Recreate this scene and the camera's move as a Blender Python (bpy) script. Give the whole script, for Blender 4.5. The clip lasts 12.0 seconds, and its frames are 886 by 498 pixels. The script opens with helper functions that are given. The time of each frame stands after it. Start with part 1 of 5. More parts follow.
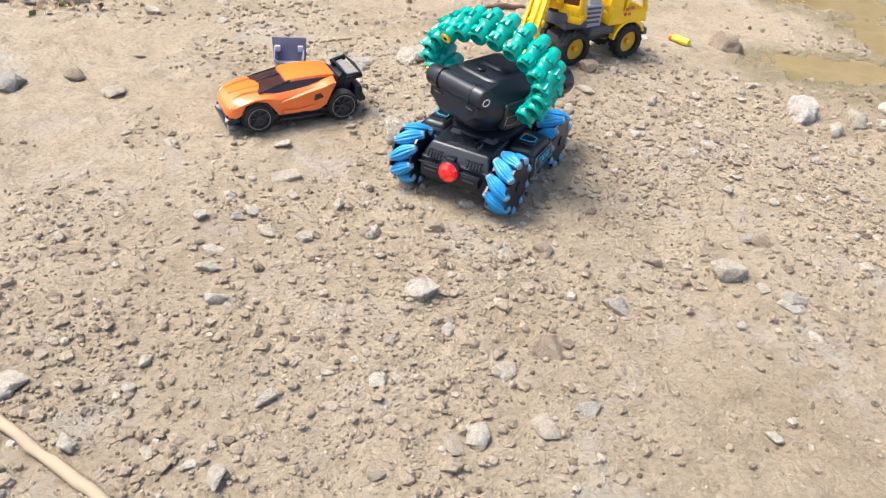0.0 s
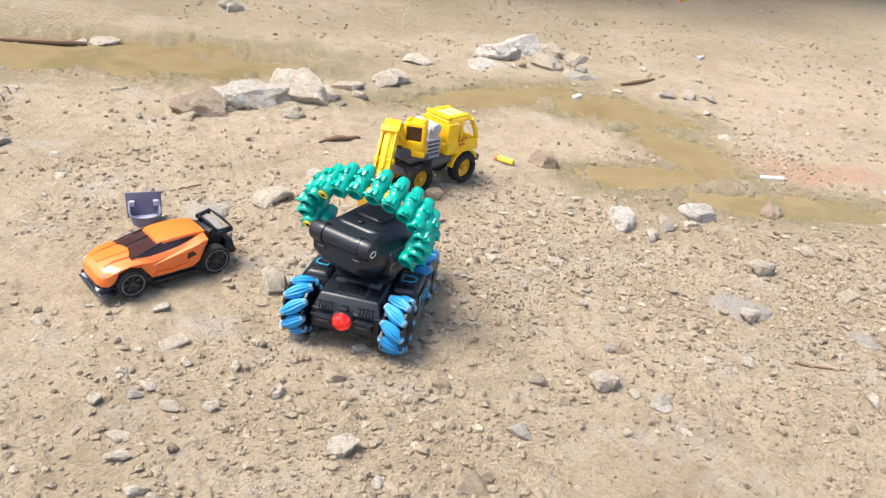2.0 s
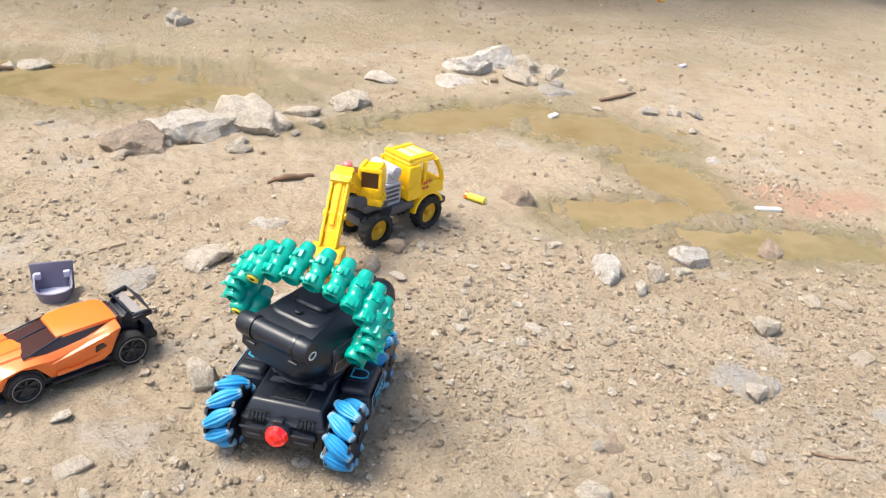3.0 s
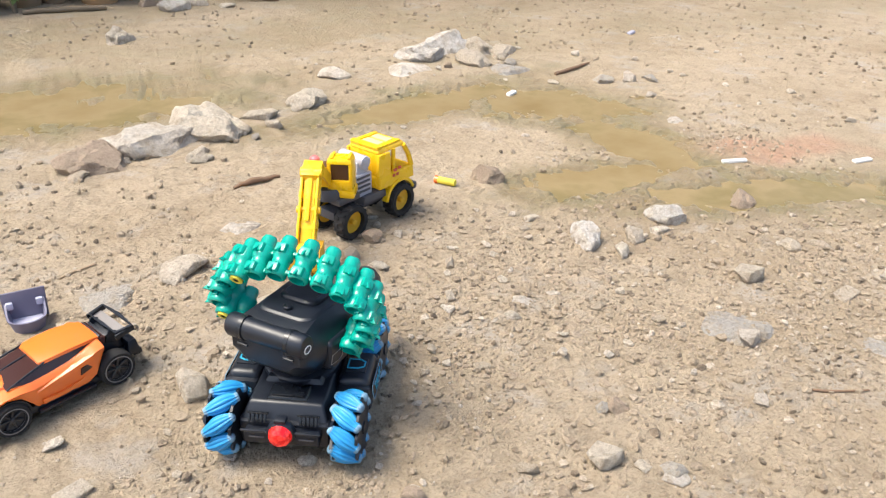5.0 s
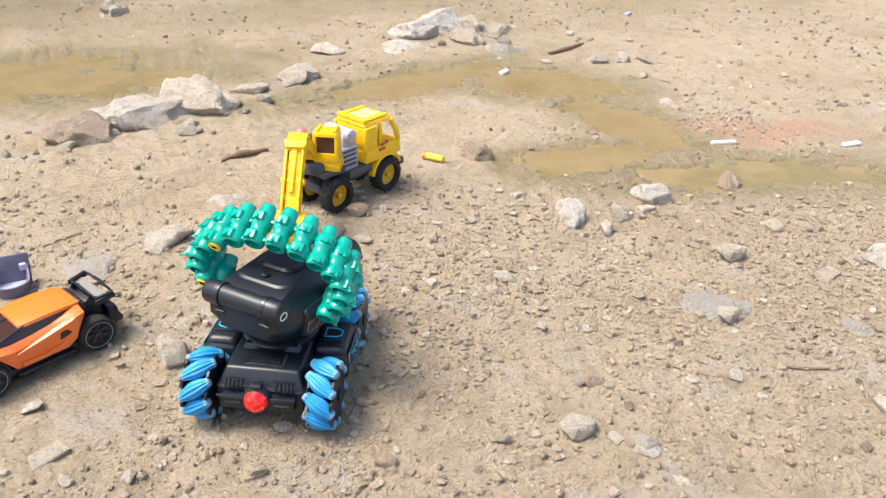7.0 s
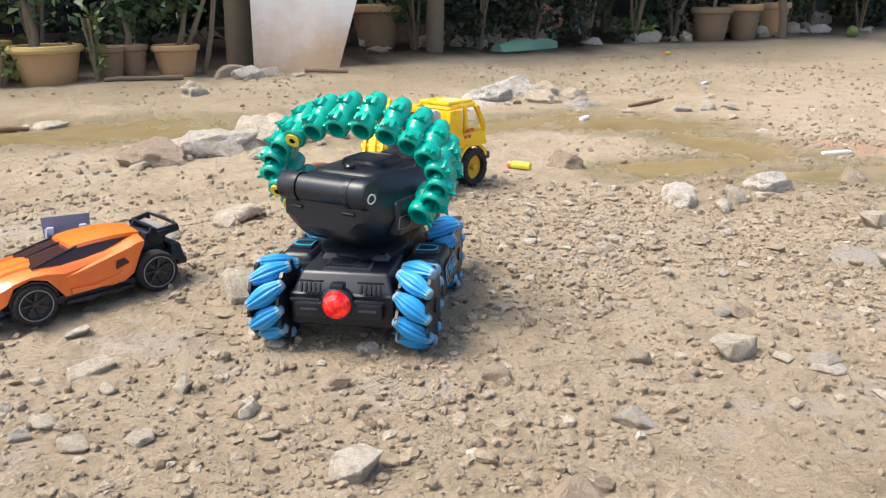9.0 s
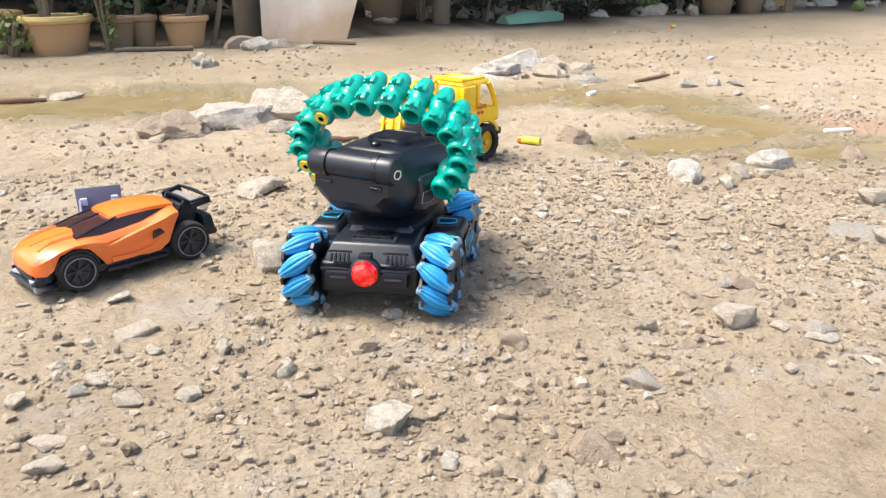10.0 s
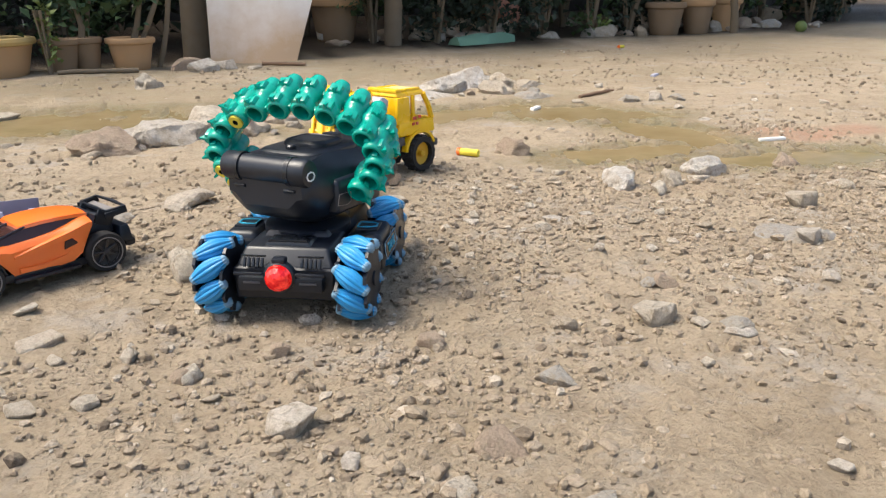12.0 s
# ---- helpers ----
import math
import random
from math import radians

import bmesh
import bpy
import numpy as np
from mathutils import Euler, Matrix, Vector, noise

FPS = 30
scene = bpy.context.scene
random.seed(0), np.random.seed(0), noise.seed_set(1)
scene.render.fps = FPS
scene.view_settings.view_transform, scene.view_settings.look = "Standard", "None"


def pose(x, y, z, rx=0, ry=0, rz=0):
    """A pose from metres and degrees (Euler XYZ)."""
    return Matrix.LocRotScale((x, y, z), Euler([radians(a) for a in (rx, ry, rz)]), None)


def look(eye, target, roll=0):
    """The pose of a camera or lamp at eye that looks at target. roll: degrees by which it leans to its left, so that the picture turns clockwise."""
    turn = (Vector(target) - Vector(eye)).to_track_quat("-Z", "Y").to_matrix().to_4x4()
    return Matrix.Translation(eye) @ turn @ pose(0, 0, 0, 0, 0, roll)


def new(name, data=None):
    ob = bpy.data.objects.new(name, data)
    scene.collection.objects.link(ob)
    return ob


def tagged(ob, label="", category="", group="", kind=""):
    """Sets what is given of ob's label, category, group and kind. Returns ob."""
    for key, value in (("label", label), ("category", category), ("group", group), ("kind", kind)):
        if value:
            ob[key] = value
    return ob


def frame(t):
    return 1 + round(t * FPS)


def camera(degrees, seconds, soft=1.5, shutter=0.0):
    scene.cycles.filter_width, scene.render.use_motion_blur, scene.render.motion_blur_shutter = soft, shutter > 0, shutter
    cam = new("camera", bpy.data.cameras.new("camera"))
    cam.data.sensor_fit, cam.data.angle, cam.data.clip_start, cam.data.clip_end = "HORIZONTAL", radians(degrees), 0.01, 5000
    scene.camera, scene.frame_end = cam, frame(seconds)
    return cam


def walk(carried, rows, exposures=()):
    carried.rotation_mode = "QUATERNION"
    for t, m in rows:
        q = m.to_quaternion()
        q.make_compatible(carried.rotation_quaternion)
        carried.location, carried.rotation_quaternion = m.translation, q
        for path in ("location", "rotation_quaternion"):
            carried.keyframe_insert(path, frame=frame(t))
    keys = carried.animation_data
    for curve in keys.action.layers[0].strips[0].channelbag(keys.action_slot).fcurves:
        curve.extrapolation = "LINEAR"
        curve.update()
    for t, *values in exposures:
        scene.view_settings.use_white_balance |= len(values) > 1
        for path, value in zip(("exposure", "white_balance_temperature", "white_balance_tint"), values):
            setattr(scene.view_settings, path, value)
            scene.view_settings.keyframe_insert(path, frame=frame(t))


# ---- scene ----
cam = camera(58.7, 12.0, 1.25)
PATH = [
    (0, (0.039, 0.077, 0.669), (0.139, 1.701, -0.495), 5.1),
    (0.5, (-0.152, -0.012, 0.692), (0.174, 1.618, -0.42), 6.6),
    (1, (-0.129, -0.066, 0.741), (0.233, 1.615, -0.28), 6.2),
    (1.5, (-0.123, -0.013, 0.78), (0.38, 1.67, -0.176), 7.1),
    (2, (-0.111, 0.085, 0.772), (0.478, 1.752, -0.163), 7.1),
    (2.5, (-0.015, 0.264, 0.775), (0.583, 1.931, -0.154), 7.2),
    (2.7, (-0.007, 0.312, 0.797), (0.614, 1.961, -0.149), 7.5),
    (4.5, (-0.028, 0.329, 0.773), (0.671, 1.952, -0.165), 1.7),
    (5, (-0.03, 0.33, 0.764), (0.687, 1.938, -0.186), 1.5),
    (5.5, (-0.002, 0.304, 0.757), (0.739, 1.892, -0.207), 2.4),
    (6, (0.01, 0.305, 0.763), (0.787, 1.879, -0.194), 2.8),
    (6.5, (0.003, 0.302, 0.76), (0.772, 1.872, -0.21), 2.4),
    (7, (-0.008, 0.306, 0.753), (0.704, 1.893, -0.234), 2.5),
    (7.5, (-0.035, 0.312, 0.703), (0.601, 1.916, -0.308), 3.5),
    (7.7, (-0.032, 0.323, 0.637), (0.573, 1.96, -0.34), 3.9),
    (9.3, (-0.06, 0.339, 0.379), (0.555, 2.143, -0.226), -1.1),
    (9.5, (-0.071, 0.321, 0.391), (0.534, 2.107, -0.276), -0.8),
    (10, (-0.087, 0.295, 0.408), (0.52, 2.068, -0.289), -0.2),
    (10.5, (-0.078, 0.276, 0.412), (0.59, 2.046, -0.236), 1.0),
    (11, (-0.039, 0.278, 0.391), (0.672, 2.04, -0.236), 1.1),
    (11.5, (-0.027, 0.273, 0.379), (0.693, 2.029, -0.253), -0.1),
    (12, (-0.033, 0.281, 0.377), (0.665, 2.043, -0.261), -0.4),
]
EXPOSURES = [(0, 1.34, 6250, 8), (1.0, 1.38, 6320, 8), (1.5, 1.32, 6350, 8), (2.5, 1.31, 6450, 8), (4.5, 1.28, 6480, 8), (5.5, 1.26, 6520, 8), (7.5, 1.3, 6450, 8), (9.4, 1.22, 6450, 8), (10, 1.5, 6450, 8), (10.5, 1.18, 6450, 8), (12, 1.06, 6600, 8)]
walk(cam, [(t, look(eye, target, roll)) for t, eye, target, roll in PATH], EXPOSURES)

# ---- light ----
world = bpy.data.worlds.new("world")
scene.world = world
world.use_nodes = True
wn = world.node_tree.nodes
sky = wn.new("ShaderNodeTexSky")
sky.sky_type, sky.sun_disc = "NISHITA", False
sky.sun_elevation, sky.sun_rotation = radians(62), radians(-75)
sky.dust_density, sky.air_density = 4.0, 1.0
wn["Background"].inputs[1].default_value = 0.13
world.node_tree.links.new(sky.outputs[0], wn["Background"].inputs[0])
sun = new("sun", bpy.data.lights.new("sun", "SUN"))
sun.data.energy, sun.data.angle, sun.data.color = 1.95, radians(24), (1.0, 0.94, 0.84)
sun.matrix_world = look((-2.4, 0.65, 4.7), (0, 0, 0))

# ---- materials ----


def base_mat(name, rough=0.5, metal=0.0, spec=0.5):
    m = bpy.data.materials.new(name)
    m.use_nodes = True
    nt = m.node_tree
    b = nt.nodes["Principled BSDF"]
    b.inputs["Roughness"].default_value = rough
    b.inputs["Metallic"].default_value = metal
    b.inputs["Specular IOR Level"].default_value = spec
    return m, nt, b


def ramp(nt, src, stops):
    r = nt.nodes.new("ShaderNodeValToRGB")
    el = r.color_ramp.elements
    while len(el) < len(stops):
        el.new(0.5)
    for e, (p, c) in zip(el, stops):
        e.position, e.color = p, (*c, 1)
    nt.links.new(src, r.inputs[0])
    return r.outputs[0]


def noise_tex(nt, scale, detail=4, rough=0.6, coord="Object"):
    tc = nt.nodes.new("ShaderNodeTexCoord")
    n = nt.nodes.new("ShaderNodeTexNoise")
    n.inputs["Scale"].default_value, n.inputs["Detail"].default_value, n.inputs["Roughness"].default_value = scale, detail, rough
    nt.links.new(tc.outputs[coord], n.inputs["Vector"])
    return n.outputs["Fac"]


def mixc(nt, fac, a, b, mode="MIX"):
    x = nt.nodes.new("ShaderNodeMix")
    x.data_type, x.blend_type = "RGBA", mode
    for sock, v in ((x.inputs[0], fac), (x.inputs[6], a), (x.inputs[7], b)):
        if isinstance(v, (int, float)):
            sock.default_value = v
        elif isinstance(v, tuple):
            sock.default_value = (*v, 1)
        else:
            nt.links.new(v, sock)
    return x.outputs[2]


def bump(nt, b, src, strength, dist):
    n = nt.nodes.new("ShaderNodeBump")
    n.inputs["Strength"].default_value, n.inputs["Distance"].default_value = strength, dist
    nt.links.new(src, n.inputs["Height"])
    nt.links.new(n.outputs[0], b.inputs["Normal"])


def maths(nt, op, a, b):
    n = nt.nodes.new("ShaderNodeMath")
    n.operation = op
    for i, v in enumerate((a, b)):
        if isinstance(v, (int, float)):
            n.inputs[i].default_value = v
        else:
            nt.links.new(v, n.inputs[i])
    return n.outputs[0]


def plastic(name, col, rough=0.35, dust=0.25, spec=0.5, scale=60, trans=0.0):
    """Moulded plastic with a thin uneven film of dust and a fine grain."""
    m, nt, b = base_mat(name, rough, 0, spec)
    f = noise_tex(nt, scale, 5)
    dustf = maths(nt, "MULTIPLY", maths(nt, "GREATER_THAN", f, 2.0), 1.0) if dust == 0 else maths(nt, "MULTIPLY", f, dust)
    nt.links.new(mixc(nt, dustf, col, tuple(0.75 * c + 0.07 for c in col)), b.inputs["Base Color"])
    g = noise_tex(nt, scale * 0.4, 3)
    nt.links.new(maths(nt, "ADD", maths(nt, "MULTIPLY", g, 0.25), rough - 0.1), b.inputs["Roughness"])
    bump(nt, b, noise_tex(nt, 900, 2), 0.08, 0.001)
    if trans:
        b.inputs["Transmission Weight"].default_value = trans
    return m


def rock_mat(name, stops, island=False):
    m, nt, b = base_mat(name, 0.75, 0, 0.35)
    if island:
        src = nt.nodes.new("ShaderNodeNewGeometry").outputs["Random Per Island"]
    else:
        src = nt.nodes.new("ShaderNodeObjectInfo").outputs["Random"]
    c = ramp(nt, src, stops)
    big = noise_tex(nt, 4.5 if not island else 60, 6, 0.7)
    mud = ramp(nt, big, [(0.44, (0, 0, 0)), (0.64, (0.8, 0.8, 0.8))])
    c = mixc(nt, mud, c, (0.47, 0.38, 0.275))
    fine = noise_tex(nt, 22 if not island else 220, 8, 0.75)
    c = mixc(nt, 0.6 if island else 0.45, c, ramp(nt, fine, [(0.34, (0.34, 0.31, 0.28)), (0.55, (0.95, 0.93, 0.9)), (0.7, (1.0, 1.0, 1.0))]), "MULTIPLY")
    nt.links.new(c, b.inputs["Base Color"])
    bump(nt, b, maths(nt, "ADD", fine, big), 0.7, 0.012 if island else 0.05)
    return m


STONE = rock_mat("stone", [(0.0, (0.66, 0.58, 0.47)), (0.35, (0.78, 0.71, 0.60)), (0.6, (0.54, 0.45, 0.34)), (0.8, (0.84, 0.77, 0.67)), (1.0, (0.66, 0.59, 0.51))])
PEBBLE = rock_mat("pebble", [(0.0, (0.15, 0.115, 0.085)), (0.07, (0.25, 0.195, 0.14)), (0.16, (0.40, 0.315, 0.225)), (0.55, (0.48, 0.39, 0.285)), (0.78, (0.43, 0.345, 0.255)), (0.92, (0.54, 0.455, 0.355)), (1.0, (0.70, 0.63, 0.53))], island=True)
PALE = rock_mat("pale_stone", [(0.0, (0.78, 0.74, 0.69)), (1.0, (0.70, 0.64, 0.56))])
BROWN = rock_mat("brown_stone", [(0.0, (0.54, 0.41, 0.30)), (1.0, (0.50, 0.39, 0.30))])
SLATE = rock_mat("grey_stone", [(0.0, (0.46, 0.43, 0.39)), (1.0, (0.54, 0.50, 0.44))])


def ground_mat():
    m, nt, b = base_mat("wet_soil", 0.8, 0, 0.35)
    big = noise_tex(nt, 2.2, 5, 0.6)
    mid = noise_tex(nt, 16, 6, 0.65)
    fine = noise_tex(nt, 150, 6, 0.75)
    c = ramp(nt, big, [(0.3, (0.46, 0.365, 0.25)), (0.55, (0.555, 0.455, 0.33)), (0.75, (0.52, 0.42, 0.305))])
    c = mixc(nt, 0.42, c, ramp(nt, mid, [(0.3, (0.42, 0.38, 0.33)), (0.5, (0.88, 0.86, 0.83)), (0.7, (1.0, 1.0, 1.0))]), "MULTIPLY")
    c = mixc(nt, 0.46, c, ramp(nt, fine, [(0.34, (0.30, 0.26, 0.22)), (0.5, (0.85, 0.83, 0.80)), (0.68, (1.0, 0.99, 0.97))]), "MULTIPLY")
    tc = nt.nodes.new("ShaderNodeTexCoord")
    cell = nt.nodes.new("ShaderNodeTexVoronoi")
    cell.inputs["Scale"].default_value, cell.inputs["Randomness"].default_value = 85, 1.0
    nt.links.new(tc.outputs["Object"], cell.inputs["Vector"])
    sep = nt.nodes.new("ShaderNodeSeparateColor")
    nt.links.new(cell.outputs["Color"], sep.inputs[0])
    # flat crumbs of earth in patches, each at its own height
    crumbs = maths(nt, "MULTIPLY", sep.outputs[0], ramp(nt, noise_tex(nt, 9, 4, 0.6), [(0.42, (0.1, 0.1, 0.1)), (0.62, (1, 1, 1))]))
    c = mixc(nt, 0.5, c, ramp(nt, crumbs, [(0.0, (0.97, 0.96, 0.95)), (0.6, (1.0, 1.0, 1.0)), (0.9, (1.0, 0.99, 0.98)), (1.0, (0.72, 0.68, 0.63))]), "MULTIPLY")
    silt = ramp(nt, noise_tex(nt, 5.5, 6, 0.7), [(0.54, (0, 0, 0)), (0.66, (0.7, 0.7, 0.7))])
    c = mixc(nt, silt, c, (0.47, 0.42, 0.36))
    wet = nt.nodes.new("ShaderNodeAttribute")
    wet.attribute_name = "wet"
    humus = nt.nodes.new("ShaderNodeAttribute")
    humus.attribute_name = "humus"
    red = nt.nodes.new("ShaderNodeAttribute")
    red.attribute_name = "red"
    c = mixc(nt, maths(nt, "MULTIPLY", red.outputs["Fac"], maths(nt, "MULTIPLY", mid, 0.75)), c, (0.46, 0.20, 0.12))
    moss = ramp(nt, noise_tex(nt, 7, 4), [(0.4, (0.32, 0.245, 0.145)), (0.65, (0.275, 0.235, 0.13))])
    c = mixc(nt, maths(nt, "MULTIPLY", wet.outputs["Fac"], 0.92), c, moss)
    leafy = ramp(nt, fine, [(0.35, (0.030, 0.022, 0.014)), (0.6, (0.085, 0.058, 0.034)), (0.75, (0.15, 0.10, 0.055))])
    c = mixc(nt, humus.outputs["Fac"], c, leafy)
    nt.links.new(c, b.inputs["Base Color"])
    nt.links.new(maths(nt, "SUBTRACT", 0.82, maths(nt, "MULTIPLY", wet.outputs["Fac"], 0.45)), b.inputs["Roughness"])
    h = maths(nt, "ADD", maths(nt, "MULTIPLY", mid, 1.2), maths(nt, "MULTIPLY", fine, 0.6))
    h = maths(nt, "ADD", h, maths(nt, "MULTIPLY", crumbs, 0.55))
    bump(nt, b, h, 1.0, 0.017)
    return m


def water_mat():
    m, nt, b = base_mat("muddy_water", 0.24, 0, 0.12)
    c = ramp(nt, noise_tex(nt, 3.5, 5, 0.6), [(0.3, (0.20, 0.145, 0.068)), (0.5, (0.25, 0.19, 0.102)), (0.62, (0.185, 0.147, 0.07)), (0.75, (0.275, 0.213, 0.125))])
    nt.links.new(c, b.inputs["Base Color"])
    bump(nt, b, noise_tex(nt, 26, 3), 0.12, 0.004)
    return m


SOIL, WATER = ground_mat(), water_mat()
BLACK = plastic("black_plastic", (0.006, 0.009, 0.016), 0.36, 0.04, 0.5)
BLACK_GLOSS = plastic("dark_panel", (0.006, 0.008, 0.012), 0.25, 0.05)
BLUE = plastic("blue_roller", (0.018, 0.27, 0.58), 0.40, 0.15)
BLUE_LINE = plastic("cyan_print", (0.03, 0.36, 0.55), 0.45, 0.1)
CAP = plastic("pale_cap", (0.16, 0.30, 0.42), 0.45, 0.3)
TEAL = plastic("teal_shell", (0.0, 0.33, 0.25), 0.20, 0.02, 0.5)
YELLOW_DART = plastic("dart_foam", (0.75, 0.62, 0.06), 0.7, 0.2)
ORANGE = plastic("orange_paint", (0.92, 0.185, 0.028), 0.16, 0.06, 0.8)
TYRE = plastic("tyre_rubber", (0.016, 0.015, 0.015), 0.75, 0.22, 0.3)
RIM = plastic("dark_rim", (0.03, 0.026, 0.026), 0.4, 0.3)
RIM_EDGE = plastic("grey_rim_edge", (0.22, 0.20, 0.19), 0.4, 0.3)
GLASS_DARK = plastic("tinted_window", (0.05, 0.022, 0.020), 0.12, 0.05)
YELLOW = plastic("yellow_plastic", (0.88, 0.53, 0.01), 0.26, 0.08)
# paler yellow that paints the whitish gloss on the roof
YELLOW_SHEEN = plastic("yellow_sheen", (0.90, 0.74, 0.28), 0.3, 0.1)
YELLOW_RIM = plastic("amber_rim", (0.72, 0.40, 0.015), 0.4, 0.2)
GREY = plastic("dark_grey_plastic", (0.055, 0.055, 0.065), 0.45, 0.3)
SILVER = plastic("silver_plastic", (0.42, 0.42, 0.48), 0.3, 0.2)
VIOLET = plastic("violet_grey_plastic", (0.145, 0.14, 0.205), 0.4, 0.3)
VIOLET_PALE = plastic("pale_violet_plastic", (0.45, 0.45, 0.56), 0.4, 0.3)
WHITE = plastic("white_plastic", (0.78, 0.78, 0.76), 0.45, 0.2)
PRINT_RED = plastic("red_print", (0.55, 0.07, 0.05), 0.45, 0.1)
PINK = plastic("pink_red_plastic", (0.75, 0.17, 0.17), 0.35, 0.2)
BROWN_WINDOW = plastic("brown_window", (0.10, 0.045, 0.02), 0.3, 0.2)
TERRA = plastic("old_terracotta", (0.46, 0.275, 0.13), 0.8, 0.7, 0.3, 12)
TERRA_Y = plastic("yellowed_rim", (0.52, 0.36, 0.13), 0.75, 0.6, 0.3, 12)
CLAY_DARK = plastic("dark_clay", (0.25, 0.16, 0.085), 0.8, 0.7, 0.3, 12)
BRICK = plastic("brick_red", (0.45, 0.20, 0.13), 0.85, 0.6, 0.3, 12)
BARK = plastic("weathered_wood", (0.17, 0.125, 0.075), 0.85, 0.7, 0.2, 18)
STRAW = plastic("dry_stick", (0.37, 0.28, 0.185), 0.75, 0.5, 0.3, 40)
TWIG = plastic("dark_twig", (0.20, 0.12, 0.07), 0.8, 0.5, 0.3, 40)
LEAF = plastic("leaf", (0.045, 0.085, 0.022), 0.5, 0.5, 0.4, 25)
# leaf green darkened so its colour carries the deep shade behind the yard
LEAF_SHADED = plastic("shaded_leaf", (0.016, 0.03, 0.012), 0.6, 0.5, 0.3, 25)
LEAF_BRIGHT = plastic("bright_leaf", (0.14, 0.19, 0.04), 0.5, 0.5, 0.4, 25)
GREEN_CLOTH = plastic("faded_green_plastic", (0.16, 0.30, 0.20), 0.6, 0.5, 0.3, 20)
# near black: the shade behind the shrubs is put into this colour
BACKDROP_SHADE = plastic("shade_backdrop_boards", (0.035, 0.030, 0.024), 0.9, 0.7, 0.2, 8)


def sheet_mat():
    m, nt, b = base_mat("stained_white_board", 0.55, 0, 0.4)
    f = noise_tex(nt, 3.0, 6, 0.65)
    tc = nt.nodes.new("ShaderNodeTexCoord")
    sep = nt.nodes.new("ShaderNodeSeparateXYZ")
    nt.links.new(tc.outputs["Object"], sep.inputs[0])
    low = maths(nt, "SUBTRACT", 0.82, maths(nt, "MULTIPLY", sep.outputs[2], 1.5))
    k = nt.nodes.new("ShaderNodeClamp")
    nt.links.new(maths(nt, "MULTIPLY", maths(nt, "ADD", low, maths(nt, "SUBTRACT", f, 0.5)), 1.3), k.inputs[0])
    c = mixc(nt, k.outputs[0], (0.88, 0.88, 0.87), (0.52, 0.36, 0.22))
    nt.links.new(c, b.inputs["Base Color"])
    return m


SHEET = sheet_mat()


def glow_mat():
    m, nt, b = base_mat("red_lamp", 0.12, 0, 0.6)
    c = ramp(nt, noise_tex(nt, 120, 2), [(0.4, (0.42, 0.003, 0.005)), (0.62, (0.70, 0.03, 0.02))])
    nt.links.new(c, b.inputs["Base Color"])
    nt.links.new(c, b.inputs["Emission Color"])
    b.inputs["Emission Strength"].default_value = 0.3
    return m


RED_LAMP = glow_mat()
FILAMENT, _nt, _b = base_mat("lit_filament", 0.3)
_b.inputs["Base Color"].default_value = (1, 0.5, 0.2, 1)
_b.inputs["Emission Color"].default_value, _b.inputs["Emission Strength"].default_value = (1, 0.45, 0.12, 1), 5.0

# ---- mesh helpers ----
I4 = Matrix.Identity(4)


def T(x, y, z):
    return Matrix.Translation((x, y, z))


def finish(bm, name, mats, smooth=True, angle=35):
    me = bpy.data.meshes.new(name)
    bmesh.ops.recalc_face_normals(bm, faces=bm.faces)
    for f in bm.faces:
        f.smooth = smooth
    if smooth:
        lim = radians(angle)
        for e in bm.edges:
            if len(e.link_faces) == 2 and e.calc_face_angle(0) > lim:
                e.smooth = False
    bm.to_mesh(me)
    bm.free()
    for m in mats if isinstance(mats, (list, tuple)) else [mats]:
        me.materials.append(m)
    return me


def part(name, bm, material, parent, label="", smooth=True, at=None):
    ob = new(name, finish(bm, name, material, smooth))
    ob.parent = parent
    if at is not None:
        ob.matrix_basis = at
    if label:
        ob["label"] = label
    return ob


def share(ob, parent, at):
    """The same mesh again as another part."""
    c = new(ob.name.split(".")[0], ob.data)
    c.parent, c.matrix_basis = parent, at
    return c


def thing(name, at, label, category, group=""):
    return tagged(place(new(name), at), label, category, group)


def place(ob, at):
    ob.matrix_basis = at
    return ob


def B():
    return bmesh.new()


def box(bm, size, at=I4, bev=0.0, seg=2, top=(1, 1), shift=(0, 0)):
    """A box of that size about its middle; its top may be narrower and shifted."""
    r = bmesh.ops.create_cube(bm, size=1)
    vs = r["verts"]
    for v in vs:
        up = v.co.z > 0
        x, y, z = v.co.x * size[0], v.co.y * size[1], v.co.z * size[2]
        if up:
            x, y = x * top[0] + shift[0], y * top[1] + shift[1]
        v.co = (x, y, z)
    if bev:
        es = list({e for v in vs for e in v.link_edges})
        r2 = bmesh.ops.bevel(bm, geom=es, offset=bev, segments=seg, affect="EDGES", profile=0.6)
        vs = list({v for f in r2["faces"] for v in f.verts} | {v for v in vs if v.is_valid})
    bmesh.ops.transform(bm, matrix=at, verts=vs)
    return vs


